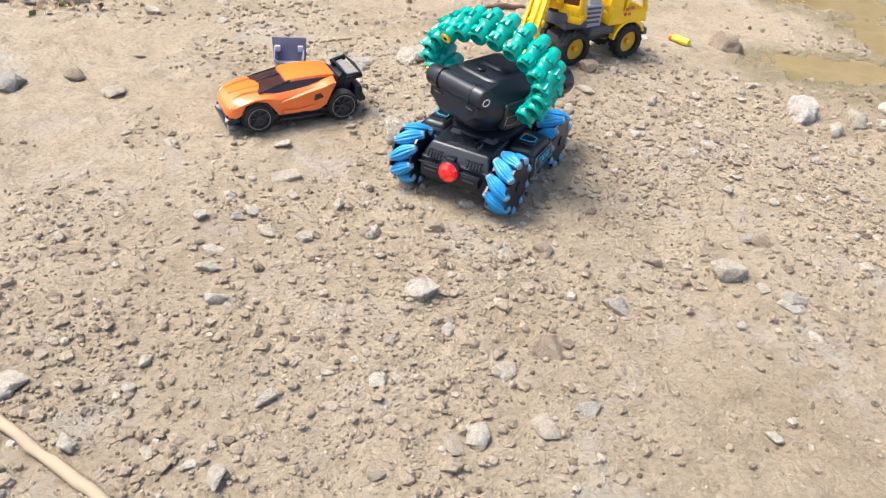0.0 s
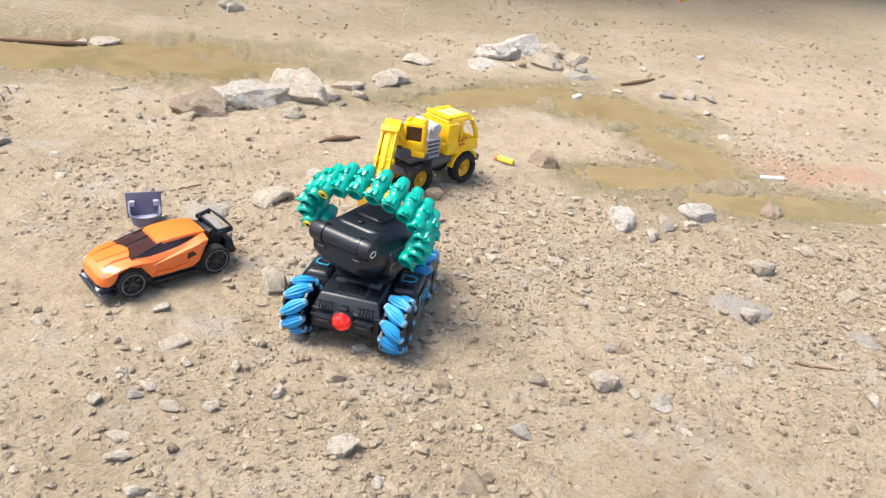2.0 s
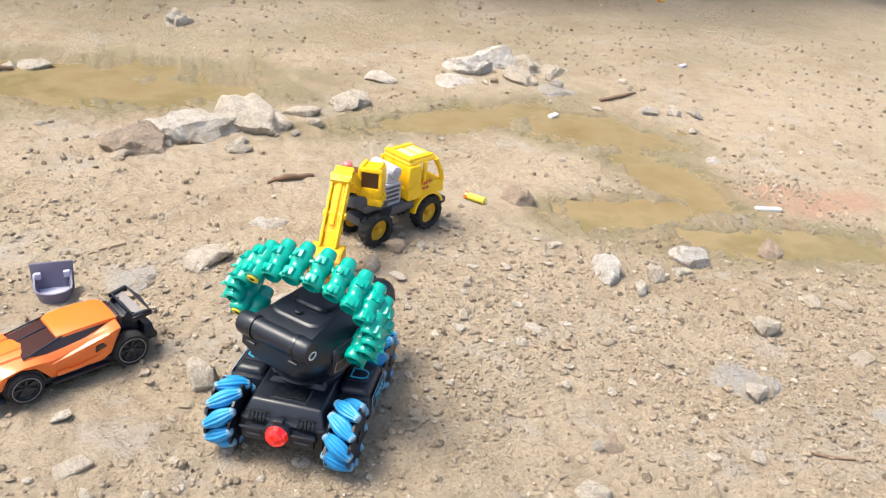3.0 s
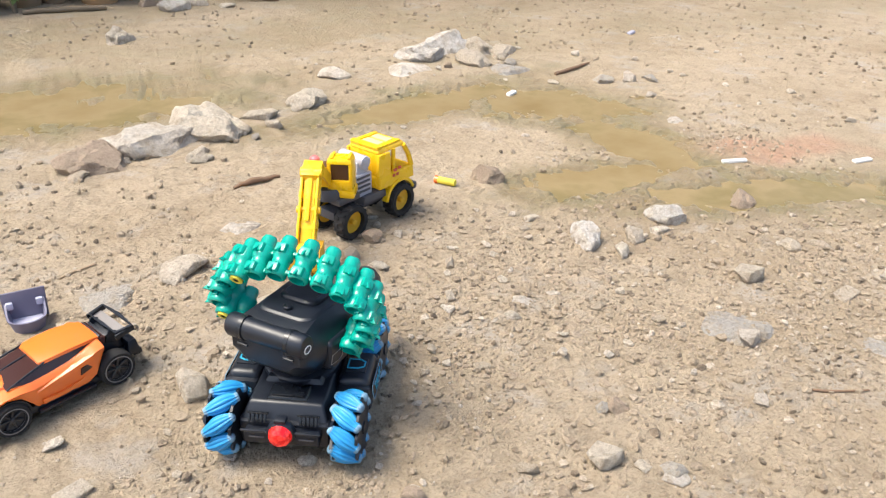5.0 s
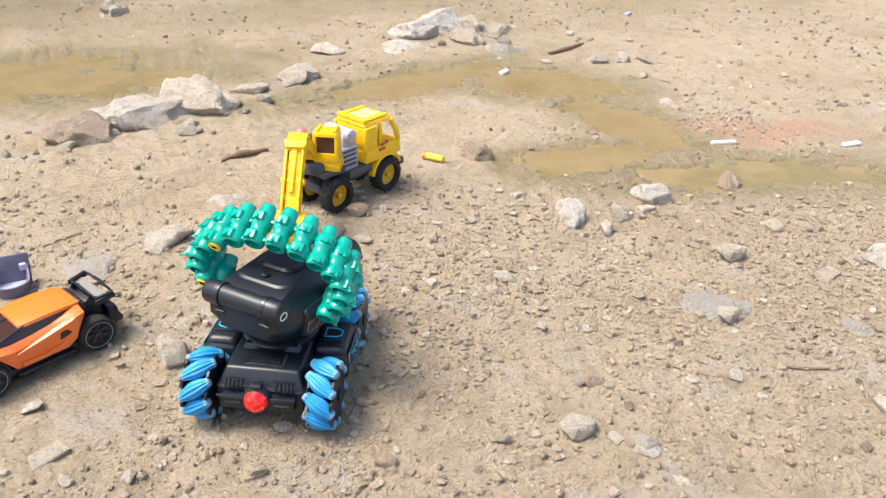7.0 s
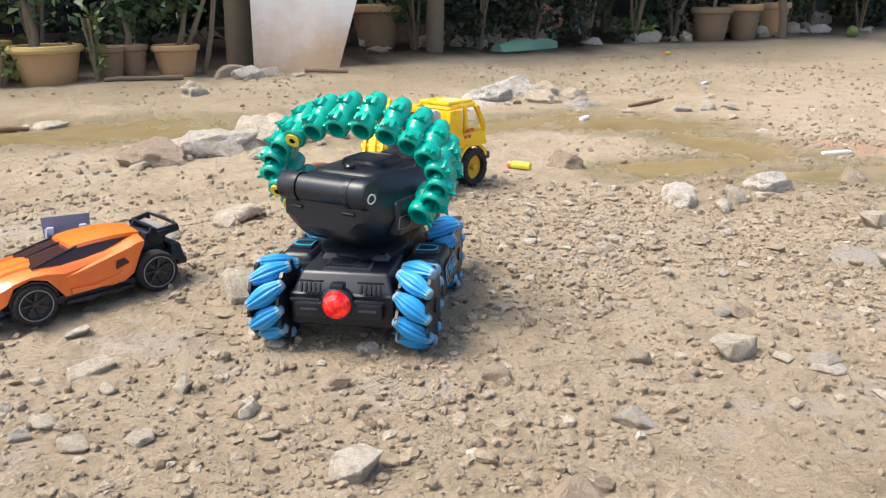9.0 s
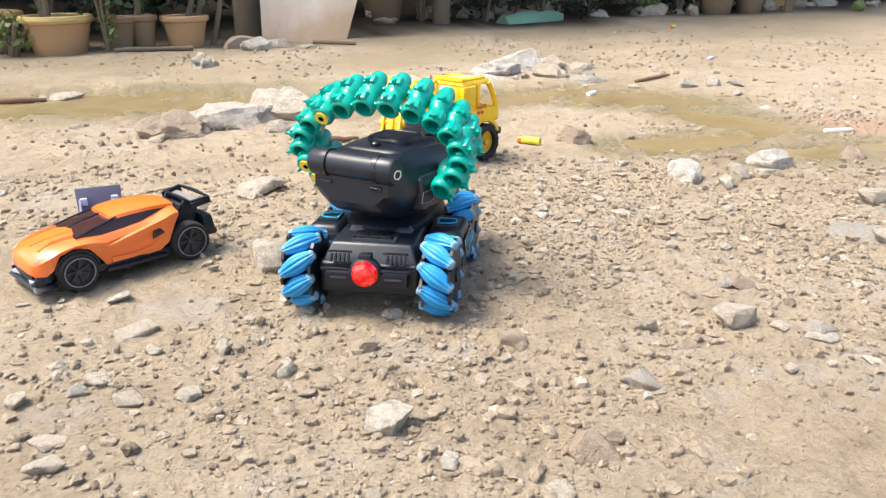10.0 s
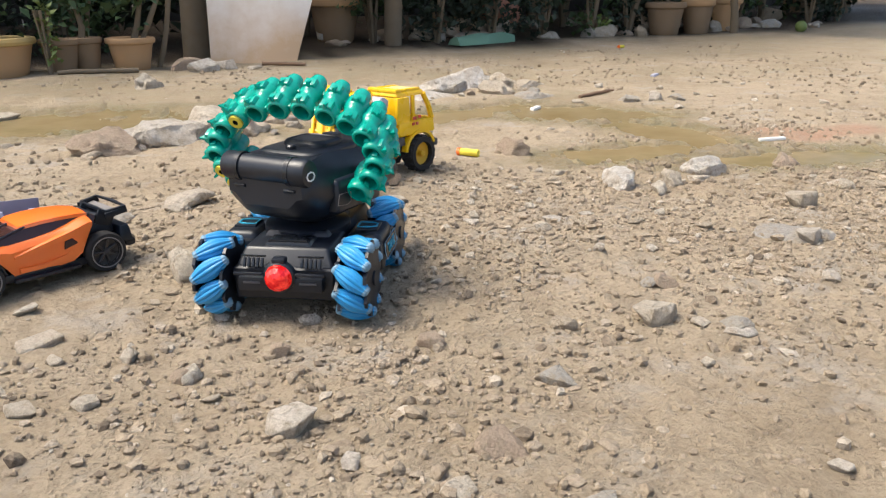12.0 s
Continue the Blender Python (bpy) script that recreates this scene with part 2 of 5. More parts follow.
def lathe(bm, prof, seg=20, at=I4, rib=0.0, mat=None, closed=True):
    """Turns a profile of (radius, height) round z."""
    rings = []
    for r, z in prof:
        ring = []
        for i in range(seg):
            a = 2 * math.pi * i / seg
            k = r * (1 - (rib if i % 3 == 0 else 0))
            ring.append(bm.verts.new(at @ Vector((k * math.cos(a), k * math.sin(a), z))))
        rings.append(ring)
    for j in range(len(rings) - 1):
        for i in range(seg):
            f = bm.faces.new((rings[j][i], rings[j][(i + 1) % seg], rings[j + 1][(i + 1) % seg], rings[j + 1][i]))
            if mat:
                f.material_index = mat[j]
    if closed:
        for ring, j in ((rings[0][::-1], 0), (rings[-1], -1)):
            f = bm.faces.new(ring)
            if mat:
                f.material_index = mat[j]


def loft(bm, rings, cap=True, mats=None):
    vs = [[bm.verts.new(p) for p in ring] for ring in rings]
    n = len(vs[0])
    for j in range(len(vs) - 1):
        for i in range(n):
            f = bm.faces.new((vs[j][i], vs[j][(i + 1) % n], vs[j + 1][(i + 1) % n], vs[j + 1][i]))
            if mats:
                f.material_index = mats(j, i)
    if cap:
        bm.faces.new(vs[0][::-1])
        bm.faces.new(vs[-1])


def tube(bm, pts, radii, seg=8):
    """A round bar along points."""
    rings = []
    for i, p in enumerate(pts):
        p = Vector(p)
        d = (Vector(pts[min(i + 1, len(pts) - 1)]) - Vector(pts[max(i - 1, 0)])).normalized()
        a = d.orthogonal().normalized() if abs(d.z) > 0.9 else d.cross(Vector((0, 0, 1))).normalized()
        b = d.cross(a)
        rings.append([p + radii[i] * (math.cos(k * 2 * math.pi / seg) * a + math.sin(k * 2 * math.pi / seg) * b) for k in range(seg)])
    loft(bm, rings)


def outline(bm, pts, width, depth, at=I4):
    """A flat closed band that follows the polygon pts (x, y)."""
    n = len(pts)
    c = Vector((sum(p[0] for p in pts) / n, sum(p[1] for p in pts) / n))
    ring = []
    for p in pts:
        p = Vector(p)
        q = p - (p - c).normalized() * width
        ring.append([at @ Vector((*p, 0)), at @ Vector((*p, depth)), at @ Vector((*q, depth)), at @ Vector((*q, 0))])
    ring.append(ring[0])
    loft(bm, ring, cap=False)


def rrect(w, l, r, z, cy=0.0, n=4):
    """A rounded rectangle at height z, as a ring of points."""
    out = []
    for qx, qy, a0 in ((1, 1, 0), (-1, 1, 90), (-1, -1, 180), (1, -1, 270)):
        for k in range(n + 1):
            a = radians(a0 + 90 * k / n)
            out.append((qx * (w / 2 - r) + r * math.cos(a), cy + qy * (l / 2 - r) + r * math.sin(a), z))
    return out


RX = Matrix.Rotation(math.pi / 2, 4, "X")
RY = Matrix.Rotation(math.pi / 2, 4, "Y")


def rock_mesh(name, seed, sub, mat, flat=0.7, cuts=9, rough=0.12, lo=0.22, hi=0.40):
    """An angular stone about one unit wide, its base near z = 0."""
    rng = random.Random(seed)
    bm = B()
    bmesh.ops.create_icosphere(bm, subdivisions=sub, radius=0.5)
    off = Vector((rng.random() * 50, rng.random() * 50, rng.random() * 50))
    planes = []
    for _ in range(cuts):
        d = Vector((rng.gauss(0, 1), rng.gauss(0, 1), rng.gauss(0, 1))).normalized()
        planes.append((d, rng.uniform(lo, hi)))
    sx, sy = 1.0, rng.uniform(0.62, 0.95)
    for v in bm.verts:
        p = v.co * (1 + rough * noise.noise(v.co * 3 + off))
        for d, k in planes:
            e = p.dot(d) - k
            if e > 0:
                p = p - d * e
        p += 0.03 * rough * 8 * Vector(noise.noise_vector(p * 7 + off)) * 0.3
        v.co = (p.x * sx * 1.2, p.y * sy * 1.2, p.z * flat * 1.2 + 0.22 * flat)
    return finish(bm, name, mat, True, 14)



def angular_mesh(name, seed, mat, flat=0.7, points=15, chip=0.02):
    """A broken stone about one unit wide with sharp facets and chipped edges."""
    rng = random.Random(seed)
    bm = B()
    for _ in range(points):
        d = Vector((rng.gauss(0, 1), rng.gauss(0, 1), rng.gauss(0, 1))).normalized() * rng.uniform(0.42, 0.56)
        bm.verts.new((d.x * 1.15, d.y * 0.85, d.z * flat * 1.1 + 0.25 * flat))
    hull = bmesh.ops.convex_hull(bm, input=bm.verts)
    bmesh.ops.delete(bm, geom=[v for v in bm.verts if not v.link_faces], context="VERTS")
    bmesh.ops.dissolve_limit(bm, angle_limit=radians(9), verts=bm.verts, edges=bm.edges)
    bmesh.ops.bevel(bm, geom=list(bm.edges), offset=chip, segments=1, affect="EDGES")
    bmesh.ops.triangulate(bm, faces=bm.faces)
    bmesh.ops.subdivide_edges(bm, edges=[e for e in bm.edges if e.calc_length() > 0.16], cuts=1)
    off = Vector((rng.random() * 40, rng.random() * 40, rng.random() * 40))
    for v in bm.verts:
        v.co += 0.022 * Vector(noise.noise_vector(v.co * 5 + off))
    return finish(bm, name, mat, True, 16)


# ---- ground and puddles ----
# puddle beds: middle x, y, half length, half width, turn in degrees
BEDS = [(-0.45, 2.88, 0.66, 0.22, 4), (0.0, 2.78, 0.36, 0.14, -2), (0.88, 2.53, 0.38, 0.11, 16), (1.25, 2.38, 0.26, 0.15, -40), (1.30, 2.02, 0.12, 0.26, 8),
        (1.08, 1.83, 0.22, 0.09, 4), (1.40, 1.62, 0.38, 0.09, -16), (1.95, 1.42, 0.40, 0.10, -12)]
WATER_Z = -0.009


def bed(x, y):
    """How deep inside a puddle's bed a place lies: above 0 inside."""
    best = -9.0
    w = 0.48 * noise.noise(Vector((x * 5.5, y * 5.5, 3.1))) + 0.30 * noise.noise(Vector((x * 15, y * 15, 8.1))) + 0.34 * noise.noise(Vector((x * 38, y * 38, 1.1))) + 0.10 * noise.noise(Vector((x * 85, y * 85, 4.7)))
    for cx, cy, a, b, turn in BEDS:
        dx, dy = x - cx, y - cy
        if abs(dx) > 1.2 or abs(dy) > 1.2:
            continue
        c, s = math.cos(radians(turn)), math.sin(radians(turn))
        u, v = (c * dx + s * dy) / a, (c * dy - s * dx) / b
        best = max(best, 1 - math.hypot(u, v) + w)
    return best


def smooth(a, b, v):
    v = min(1.0, max(0.0, (v - a) / (b - a)))
    return v * v * (3 - 2 * v)


def ground_z(x, y, deep=None):
    p = Vector((x, y, 0))
    z = 0.010 * noise.noise(p * 1.9) + 0.0045 * noise.noise(p * 8) + 0.0022 * noise.noise(p * 26)
    r = noise.noise(p * 60 + Vector((7, 3, 1)))
    near = (1 - smooth(2.6, 2.8, y)) * (1 - smooth(1.7, 1.85, x)) * smooth(-0.85, -0.7, x)
    z -= (1 - near) * 0.0022 * noise.noise(p * 26)
    z += near * (0.0022 * r + 0.009 * max(0, noise.noise(p * 42 + Vector((1, 9, 4))) - 0.12))
    z += 0.010 * math.exp(-((x - 0.15) / 0.6) ** 2 - ((y - 1.6) / 0.35) ** 2)
    d = bed(x, y) if deep is None else deep
    z -= 0.020 * smooth(-0.15, 0.45, d)
    z *= 1.0 if y < 3.2 else 1.0 + 0.6 * (min(y, 5) - 3.2)
    z += 0.10 * smooth(4.2, 6.5, y - 0.22 * max(-1, min(x, 4)))
    return z


def steps(lo, a, b, hi, fine):
    mid = list(np.arange(a, b, fine))
    out, d, v = [], fine, b
    while v < hi:
        out.append(v)
        d *= 1.16
        v += d
    low, d, v = [], fine, a
    while v > lo:
        d *= 1.16
        v -= d
        low.append(v)
    return low[::-1] + mid + out + [hi]


xs, ys = steps(-70, -0.70, 1.70, 70, 0.0062), steps(-60, 0.45, 2.6, 90, 0.0062)
verts, wets, reds, humus = [], [], [], []
for y in ys:
    for x in xs:
        if abs(x) > 8 or y > 9 or y < -4:
            verts.append((x, y, 0.10 if y > 6 else 0.0))
            wets.append(0.0)
            reds.append(0.0)
            humus.append(1.0 if y > 6 else 0.0)
            continue
        d = bed(x, y)
        verts.append((x, y, ground_z(x, y, d)))
        wets.append(max(smooth(-1.0, 0.05, d + 0.35 * noise.noise(Vector((x * 9, y * 9, 6)))), 0.5 * smooth(2.6, 3.4, y + 0.3 * noise.noise(Vector((x * 2, y * 2, 9)))) * smooth(-0.3, 0.3, noise.noise(Vector((x * 1.6, y * 2.4, 4))) + 0.15)))
        u, v = (x - 1.62) / 0.42, (y - 1.83 + 0.15 * (x - 1.6)) / 0.14
        reds.append(smooth(0.0, 0.8, 1 - math.hypot(u, v) + 0.5 * noise.noise(Vector((x * 8, y * 8, 5)))))
        edge = y - (4.52 + 0.16 * max(-0.5, x)) + 0.35 * noise.noise(Vector((x * 2.5, y * 2.5, 11))) + 0.15 * noise.noise(Vector((x * 9, y * 9, 12)))
        humus.append(smooth(-0.12, 0.22, edge))
nx = len(xs)
faces = [(j * nx + i, j * nx + i + 1, (j + 1) * nx + i + 1, (j + 1) * nx + i) for j in range(len(ys) - 1) for i in range(nx - 1)]
me = bpy.data.meshes.new("ground")
me.from_pydata(verts, [], faces)
for key, vals in (("wet", wets), ("red", reds), ("humus", humus)):
    me.attributes.new(key, "FLOAT", "POINT").data.foreach_set("value", vals)
me.polygons.foreach_set("use_smooth", [True] * len(faces))
me.materials.append(SOIL)
ground = tagged(new("ground", me), "damp tan dirt yard scattered with gravel", "ground", kind="structure")


def water(x0, x1, y0, y1, label):
    bm = B()
    bmesh.ops.create_grid(bm, x_segments=6, y_segments=6, size=0.5, matrix=T((x0 + x1) / 2, (y0 + y1) / 2, WATER_Z) @ Matrix.Diagonal((x1 - x0, y1 - y0, 1, 1)))
    return tagged(new("water", finish(bm, "water", WATER)), label, "puddle", kind="structure")


water(-1.25, 0.45, 2.5, 3.15, "shallow muddy brown puddle behind a row of rocks")
water(0.42, 2.5, 1.2, 2.85, "winding shallow brown puddle across the dirt yard")

# ---- loose stones ----
KINDS = {"s": (STONE, 0.75), "p": (PALE, 0.7), "b": (BROWN, 0.55), "g": (SLATE, 0.5), "f": (STONE, 0.34), "h": (PALE, 0.3), "k": (SLATE, 0.28)}
ROCKS = {k: [rock_mesh("stone", 31 * n + ord(k), 3, m, fl) if k in "bhk" else angular_mesh("stone", 31 * n + ord(k), m, fl) for n in range(5)] for k, (m, fl) in KINDS.items()}
RUGGED = {k: [rock_mesh("stone", 77 * n + ord(k), 4, m, 0.62, 7, 0.5, 0.30, 0.45) for n in range(4)] for k, m in (("p", PALE), ("b", BROWN), ("s", STONE))}
SMALL = [angular_mesh("stone", 500 + n, STONE, 0.6, 12, 0.03) for n in range(12)]
WORDS = {"s": "angular beige grey stone lying on the dirt", "p": "pale whitish rough stone lying on the dirt", "b": "smooth brown stone lying on the dirt", "g": "dark grey stone set in the dirt",
         "f": "flat beige stone half sunk in the dirt", "h": "flat pale stone half sunk in the dirt", "k": "flat slate grey slab sunk in the dirt"}
placed = []


def stone(x, y, w, kind, n=0, turn=0.0, tall=1.0, label="", rugged=False):
    ob = new("stone", RUGGED[kind][n % 4] if rugged else ROCKS[kind][n % 5])
    ob.matrix_basis = T(x, y, ground_z(x, y) - (0.13 if kind in "kh" or rugged else 0.06) * w * tall) @ Matrix.Rotation(radians(turn), 4, "Z") @ Matrix.Diagonal((w, w, w * tall, 1))
    placed.append((x, y, w))
    return tagged(ob, label or WORDS[kind], "stone", "loose stones")


# x, y, width, kind
NEAR = [(0.512, 0.985, 0.052, "s"), (0.225, 0.798, 0.045, "b"), (0.016, 0.73, 0.032, "f"), (0.207, 0.67, 0.04, "f"), (0.334, 0.895, 0.042, "g"),
        (0.253, 0.70, 0.055, "k"), (0.166, 0.757, 0.038, "f"), (0.131, 0.655, 0.04, "f"), (0.103, 0.64, 0.034, "f"), (0.585, 0.928, 0.036, "g"), (0.57, 1.074, 0.03, "g"),
        (0.592, 1.068, 0.036, "b"), (0.552, 0.95, 0.03, "f"), (0.582, 0.925, 0.045, "h"), (0.404, 1.006, 0.03, "s"), (0.243, 1.018, 0.032, "b"), (0.969, 0.873, 0.03, "s")]
MIDDLE = [(1.052, 1.303, 0.06, "s"), (1.317, 1.60, 0.085, "b"), (0.845, 1.552, 0.085, "p"), (0.94, 1.52, 0.055, "s"), (1.065, 1.575, 0.075, "p"), (1.016, 1.533, 0.05, "f"),
          (0.881, 1.475, 0.042, "s"), (1.232, 1.375, 0.058, "f"), (1.294, 1.352, 0.052, "f"), (1.345, 1.165, 0.10, "p"), (1.188, 1.185, 0.06, "f"), (0.92, 1.19, 0.15, "k"),
          (1.10, 1.055, 0.09, "k"), (0.596, 1.385, 0.05, "h"), (0.795, 1.915, 0.075, "b"), (0.781, 1.68, 0.038, "f"), (0.354, 1.628, 0.047, "s"), (0.343, 1.47, 0.03, "s"),
          (0.396, 1.586, 0.042, "f"), (0.421, 1.69, 0.05, "b"), (0.894, 1.13, 0.044, "s"), (1.513, 2.11, 0.10, "h")]
LEFT = [(0.17, 1.86, 0.10, "h"), (0.048, 1.70, 0.105, "f"), (-0.075, 1.68, 0.15, "k"), (0.015, 1.335, 0.066, "s"), (0.026, 1.232, 0.034, "f"), (0.066, 0.893, 0.042, "s"),
        (-0.007, 1.036, 0.028, "s"), (-0.065, 1.107, 0.024, "s"), (-0.192, 1.078, 0.034, "f"), (-0.212, 1.06, 0.026, "g"), (0.175, 1.515, 0.09, "f"), (0.201, 1.405, 0.08, "h"),
        (0.263, 1.332, 0.036, "s"), (-0.015, 1.034, 0.027, "b"), (0.085, 1.06, 0.028, "b"), (0.244, 1.023, 0.022, "s"), (-0.518, 1.45, 0.05, "f"), (-0.707, 1.45, 0.065, "g"),
        (-0.613, 1.513, 0.045, "b"), (-0.227, 0.975, 0.036, "f"), (-0.154, 1.182, 0.052, "f"), (-0.395, 0.70, 0.06, "f")]
for run in (NEAR, MIDDLE, LEFT):
    for i, (x, y, w, k) in enumerate(run):
        stone(x, y, w, k, i, 37 * i, 1.2, rugged=k in "spb" and w > 0.07)

# the row of rocks by the water: x, y, width, kind, turn, height factor
ROW = [(-0.085, 2.33, 0.155, "b", 20, 0.9), (0.055, 2.42, 0.20, "p", 200, 0.75), (0.225, 2.48, 0.20, "s", 100, 0.75), (0.37, 2.54, 0.10, "f", 10, 1.2), (0.53, 2.64, 0.14, "s", 60, 0.8),
       (0.69, 2.90, 0.12, "f", 140, 1.0), (0.92, 2.84, 0.22, "h", 30, 1.3), (1.06, 3.02, 0.15, "p", 190, 0.8), (1.19, 3.08, 0.17, "p", 30, 0.9), (1.30, 3.04, 0.13, "s", 120, 0.8), (1.22, 2.89, 0.13, "s", 70, 0.7), (1.34, 2.78, 0.20, "k", 15, 1.0),
       (1.38, 2.98, 0.12, "s", 240, 0.7), (0.05, 3.63, 0.13, "s", 80, 0.8), (0.154, 2.29, 0.055, "s", 0, 1.0), (-0.125, 2.265, 0.06, "f", 50, 1.2)]
for i, (x, y, w, k, turn, tall) in enumerate(ROW):
    stone(x, y, w, k, i + 1, turn, tall * 1.15, rugged=k in "pbs")
EDGE = [(1.55, 2.55, 0.08, "g"), (1.64, 2.53, 0.07, "s"), (1.71, 2.50, 0.06, "g"), (-0.40, 3.03, 0.10, "s"), (-0.47, 3.02, 0.07, "s"), (-0.62, 2.09, 0.13, "s"),
        (-0.74, 1.97, 0.08, "f"), (-0.82, 2.10, 0.09, "s"), (-0.90, 2.30, 0.12, "g"), (-0.72, 2.20, 0.07, "b"), (-0.55, 2.05, 0.05, "p"), (-0.86, 1.92, 0.10, "f"),
        (0.31, 4.13, 0.15, "p"), (0.26, 4.30, 0.18, "b"), (0.42, 4.22, 0.12, "s"), (0.55, 4.12, 0.09, "f"), (2.1, 5.5, 0.2, "g"), (2.5, 5.6, 0.24, "s"), (1.9, 5.3, 0.16, "s")]
for i, (x, y, w, k) in enumerate(EDGE):
    stone(x, y, w, k, i + 2, 61 * i, 0.9)

rng = random.Random(4)
count = 0
while count < 132:
    if count < 62:
        x, y = rng.uniform(-0.9, 2.2), 0.45 + 2.6 * rng.random() ** 1.25
    elif count < 100:
        x, y = rng.gauss(0.42, 0.16), rng.uniform(1.15, 1.75)
    else:
        x, y = rng.uniform(-0.45, 0.15), rng.uniform(0.55, 1.3)
    if bed(x, y) > -0.1 or (x < 0.15 and 1.9 < y < 2.9 and rng.random() < 0.7):
        continue
    w = (0.017 + 0.018 * rng.random() ** 1.8) * (1 + 0.25 * max(0, y - 1.2))
    if any(math.hypot(x - a, y - b) < 0.6 * (w + c) for a, b, c in placed):
        continue
    ob = new("stone", SMALL[rng.randrange(12)])
    ob.matrix_basis = T(x, y, ground_z(x, y) - 0.03 * w) @ Matrix.Rotation(rng.uniform(0, 6.28), 4, "Z") @ Matrix.Diagonal((w, w, w * rng.uniform(0.6, 1.1), 1))
    tagged(ob, "small broken beige stone lying on the dirt", "stone", "small stones")
    placed.append((x, y, w))
    count += 1


def gravel(name, n, xr, yr, wr, seed, label, power=1.0, tall=(0.9, 1.8)):
    """Many little stones that nobody would count, as one mesh."""
    r = np.random.default_rng(seed)
    shapes = []
    for k in range(10):
        m = rock_mesh("gravel_shape", 900 + k, 1, PEBBLE, 0.6, 5, 0.3)
        shapes.append((np.array([v.co[:] for v in m.vertices]), np.array([p.vertices[:] for p in m.polygons])))
        bpy.data.meshes.remove(m)
    allv, allf, base, made = [], [], 0, 0
    while made < n:
        x, y = r.uniform(*xr), yr[0] + (yr[1] - yr[0]) * r.random() ** power
        patch = 0.8 * noise.noise(Vector((x * 1.7, y * 1.7, 2.2))) + 0.6 * noise.noise(Vector((x * 6, y * 6, 4.2))) + 0.2 * min(x, 1) - 0.45 * max(0, min(y, 2) - 1.1)
        if patch < r.uniform(-0.55, 0.5) or bed(x, y) > -0.02 - 0.6 * r.random() ** 2:
            continue
        w = wr[0] + (wr[1] - wr[0]) * r.random() ** 2.3
        v, f = shapes[r.integers(10)]
        a = r.uniform(0, 6.283)
        c, s = math.cos(a) * w, math.sin(a) * w
        p = v @ np.array([[c, s, 0], [-s, c, 0], [0, 0, w * r.uniform(*tall)]]) + [x, y, ground_z(x, y) - 0.03 * w]
        allv.append(p)
        allf.append(f + base)
        base += len(v)
        made += 1
    me = bpy.data.meshes.new(name)
    me.from_pydata(np.concatenate(allv).tolist(), [], np.concatenate(allf).tolist())
    me.materials.append(PEBBLE)
    return tagged(new(name, me), label, "gravel", kind="stuff")


r2 = random.Random(21)
for i in range(42):
    if i < 26:
        x, y, w = r2.uniform(-1.05, -0.56), r2.uniform(1.88, 2.55), r2.uniform(0.03, 0.085)
    elif i < 34:
        x, y, w = r2.uniform(-0.2, 0.5), 2.36 + r2.uniform(-0.08, 0.14), r2.uniform(0.025, 0.05)
    else:
        x, y, w = r2.uniform(1.0, 1.6), 2.92 + r2.uniform(-0.1, 0.15), r2.uniform(0.03, 0.07)
    stone(x, y, w, "sfsbgf"[i % 6], i, 47 * i, r2.uniform(0.8, 1.2), "broken stone in a low heap of rubble")
gravel("gravel", 9500, (-0.8, 1.7), (0.42, 2.0), (0.004, 0.0155), 5, "fine tan gravel and crumbs of earth strewn over the dirt")
gravel("gravel", 1500, (-0.7, 1.6), (0.42, 1.75), (0.008, 0.024), 15, "angular flakes of tan stone and dried mud on the dirt", 1.0, (0.5, 1.1))
gravel("gravel", 2800, (-1.6, 3.6), (1.9, 4.4), (0.006, 0.02), 6, "tan gravel strewn over the far dirt", 1.2)
gravel("gravel", 24000, (-0.7, 1.5), (0.45, 1.75), (0.002, 0.007), 8, "crumbs of earth and fine grit over the near dirt")

# ---- the toy tank ----
DOWN_Y = Matrix.Rotation(math.pi / 2, 4, "X")      # turns z to -y


def text_mesh(word, size, depth, mat):
    cu = bpy.data.curves.new("word", "FONT")
    cu.body, cu.size, cu.extrude, cu.align_x, cu.align_y = word, size, depth, "CENTER", "CENTER"
    tmp = new("word", cu)
    me = bpy.data.meshes.new_from_object(tmp.evaluated_get(bpy.context.evaluated_depsgraph_get()))
    bpy.data.objects.remove(tmp)
    me.materials.clear()
    me.materials.append(mat)
    return me


def roller_mesh():
    """A fat ribbed roller with pale capped ends."""
    bm = B()
    prof = [(0.0042, -0.0245), (0.0060, -0.0232), (0.0067, -0.0206), (0.0065, -0.0199), (0.0090, -0.0142), (0.0112, -0.0065), (0.0118, 0.0), (0.0112, 0.0065), (0.0090, 0.0142), (0.0065, 0.0199), (0.0067, 0.0206), (0.0060, 0.0232), (0.0042, 0.0245)]
    lathe(bm, prof, 30, rib=0.20, mat=[1, 1, 1, 0, 0, 0, 0, 0, 0, 1, 1, 1])
    return finish(bm, "roller", [BLUE, CAP], True, 60)


ROLLER = roller_mesh()


def hub_mesh():
    bm = B()
    lathe(bm, [(0.010, -0.018), (0.030, -0.018), (0.030, -0.015), (0.023, -0.013), (0.023, 0.013), (0.030, 0.015), (0.030, 0.018), (0.010, 0.018)], 28)
    for side in (-1, 1):
        star = [((0.045 if k % 4 in (0, 1) else 0.036), 2 * math.pi * (k + side) / 36) for k in range(36)]
        loft(bm, [[(r * math.cos(a), r * math.sin(a), side * z) for r, a in star] for z in (0.0150, 0.0185)])
    lathe(bm, [(0.009, -0.021), (0.009, 0.021)], 12)
    return finish(bm, "wheel", BLACK, True, 40)


HUB = hub_mesh()


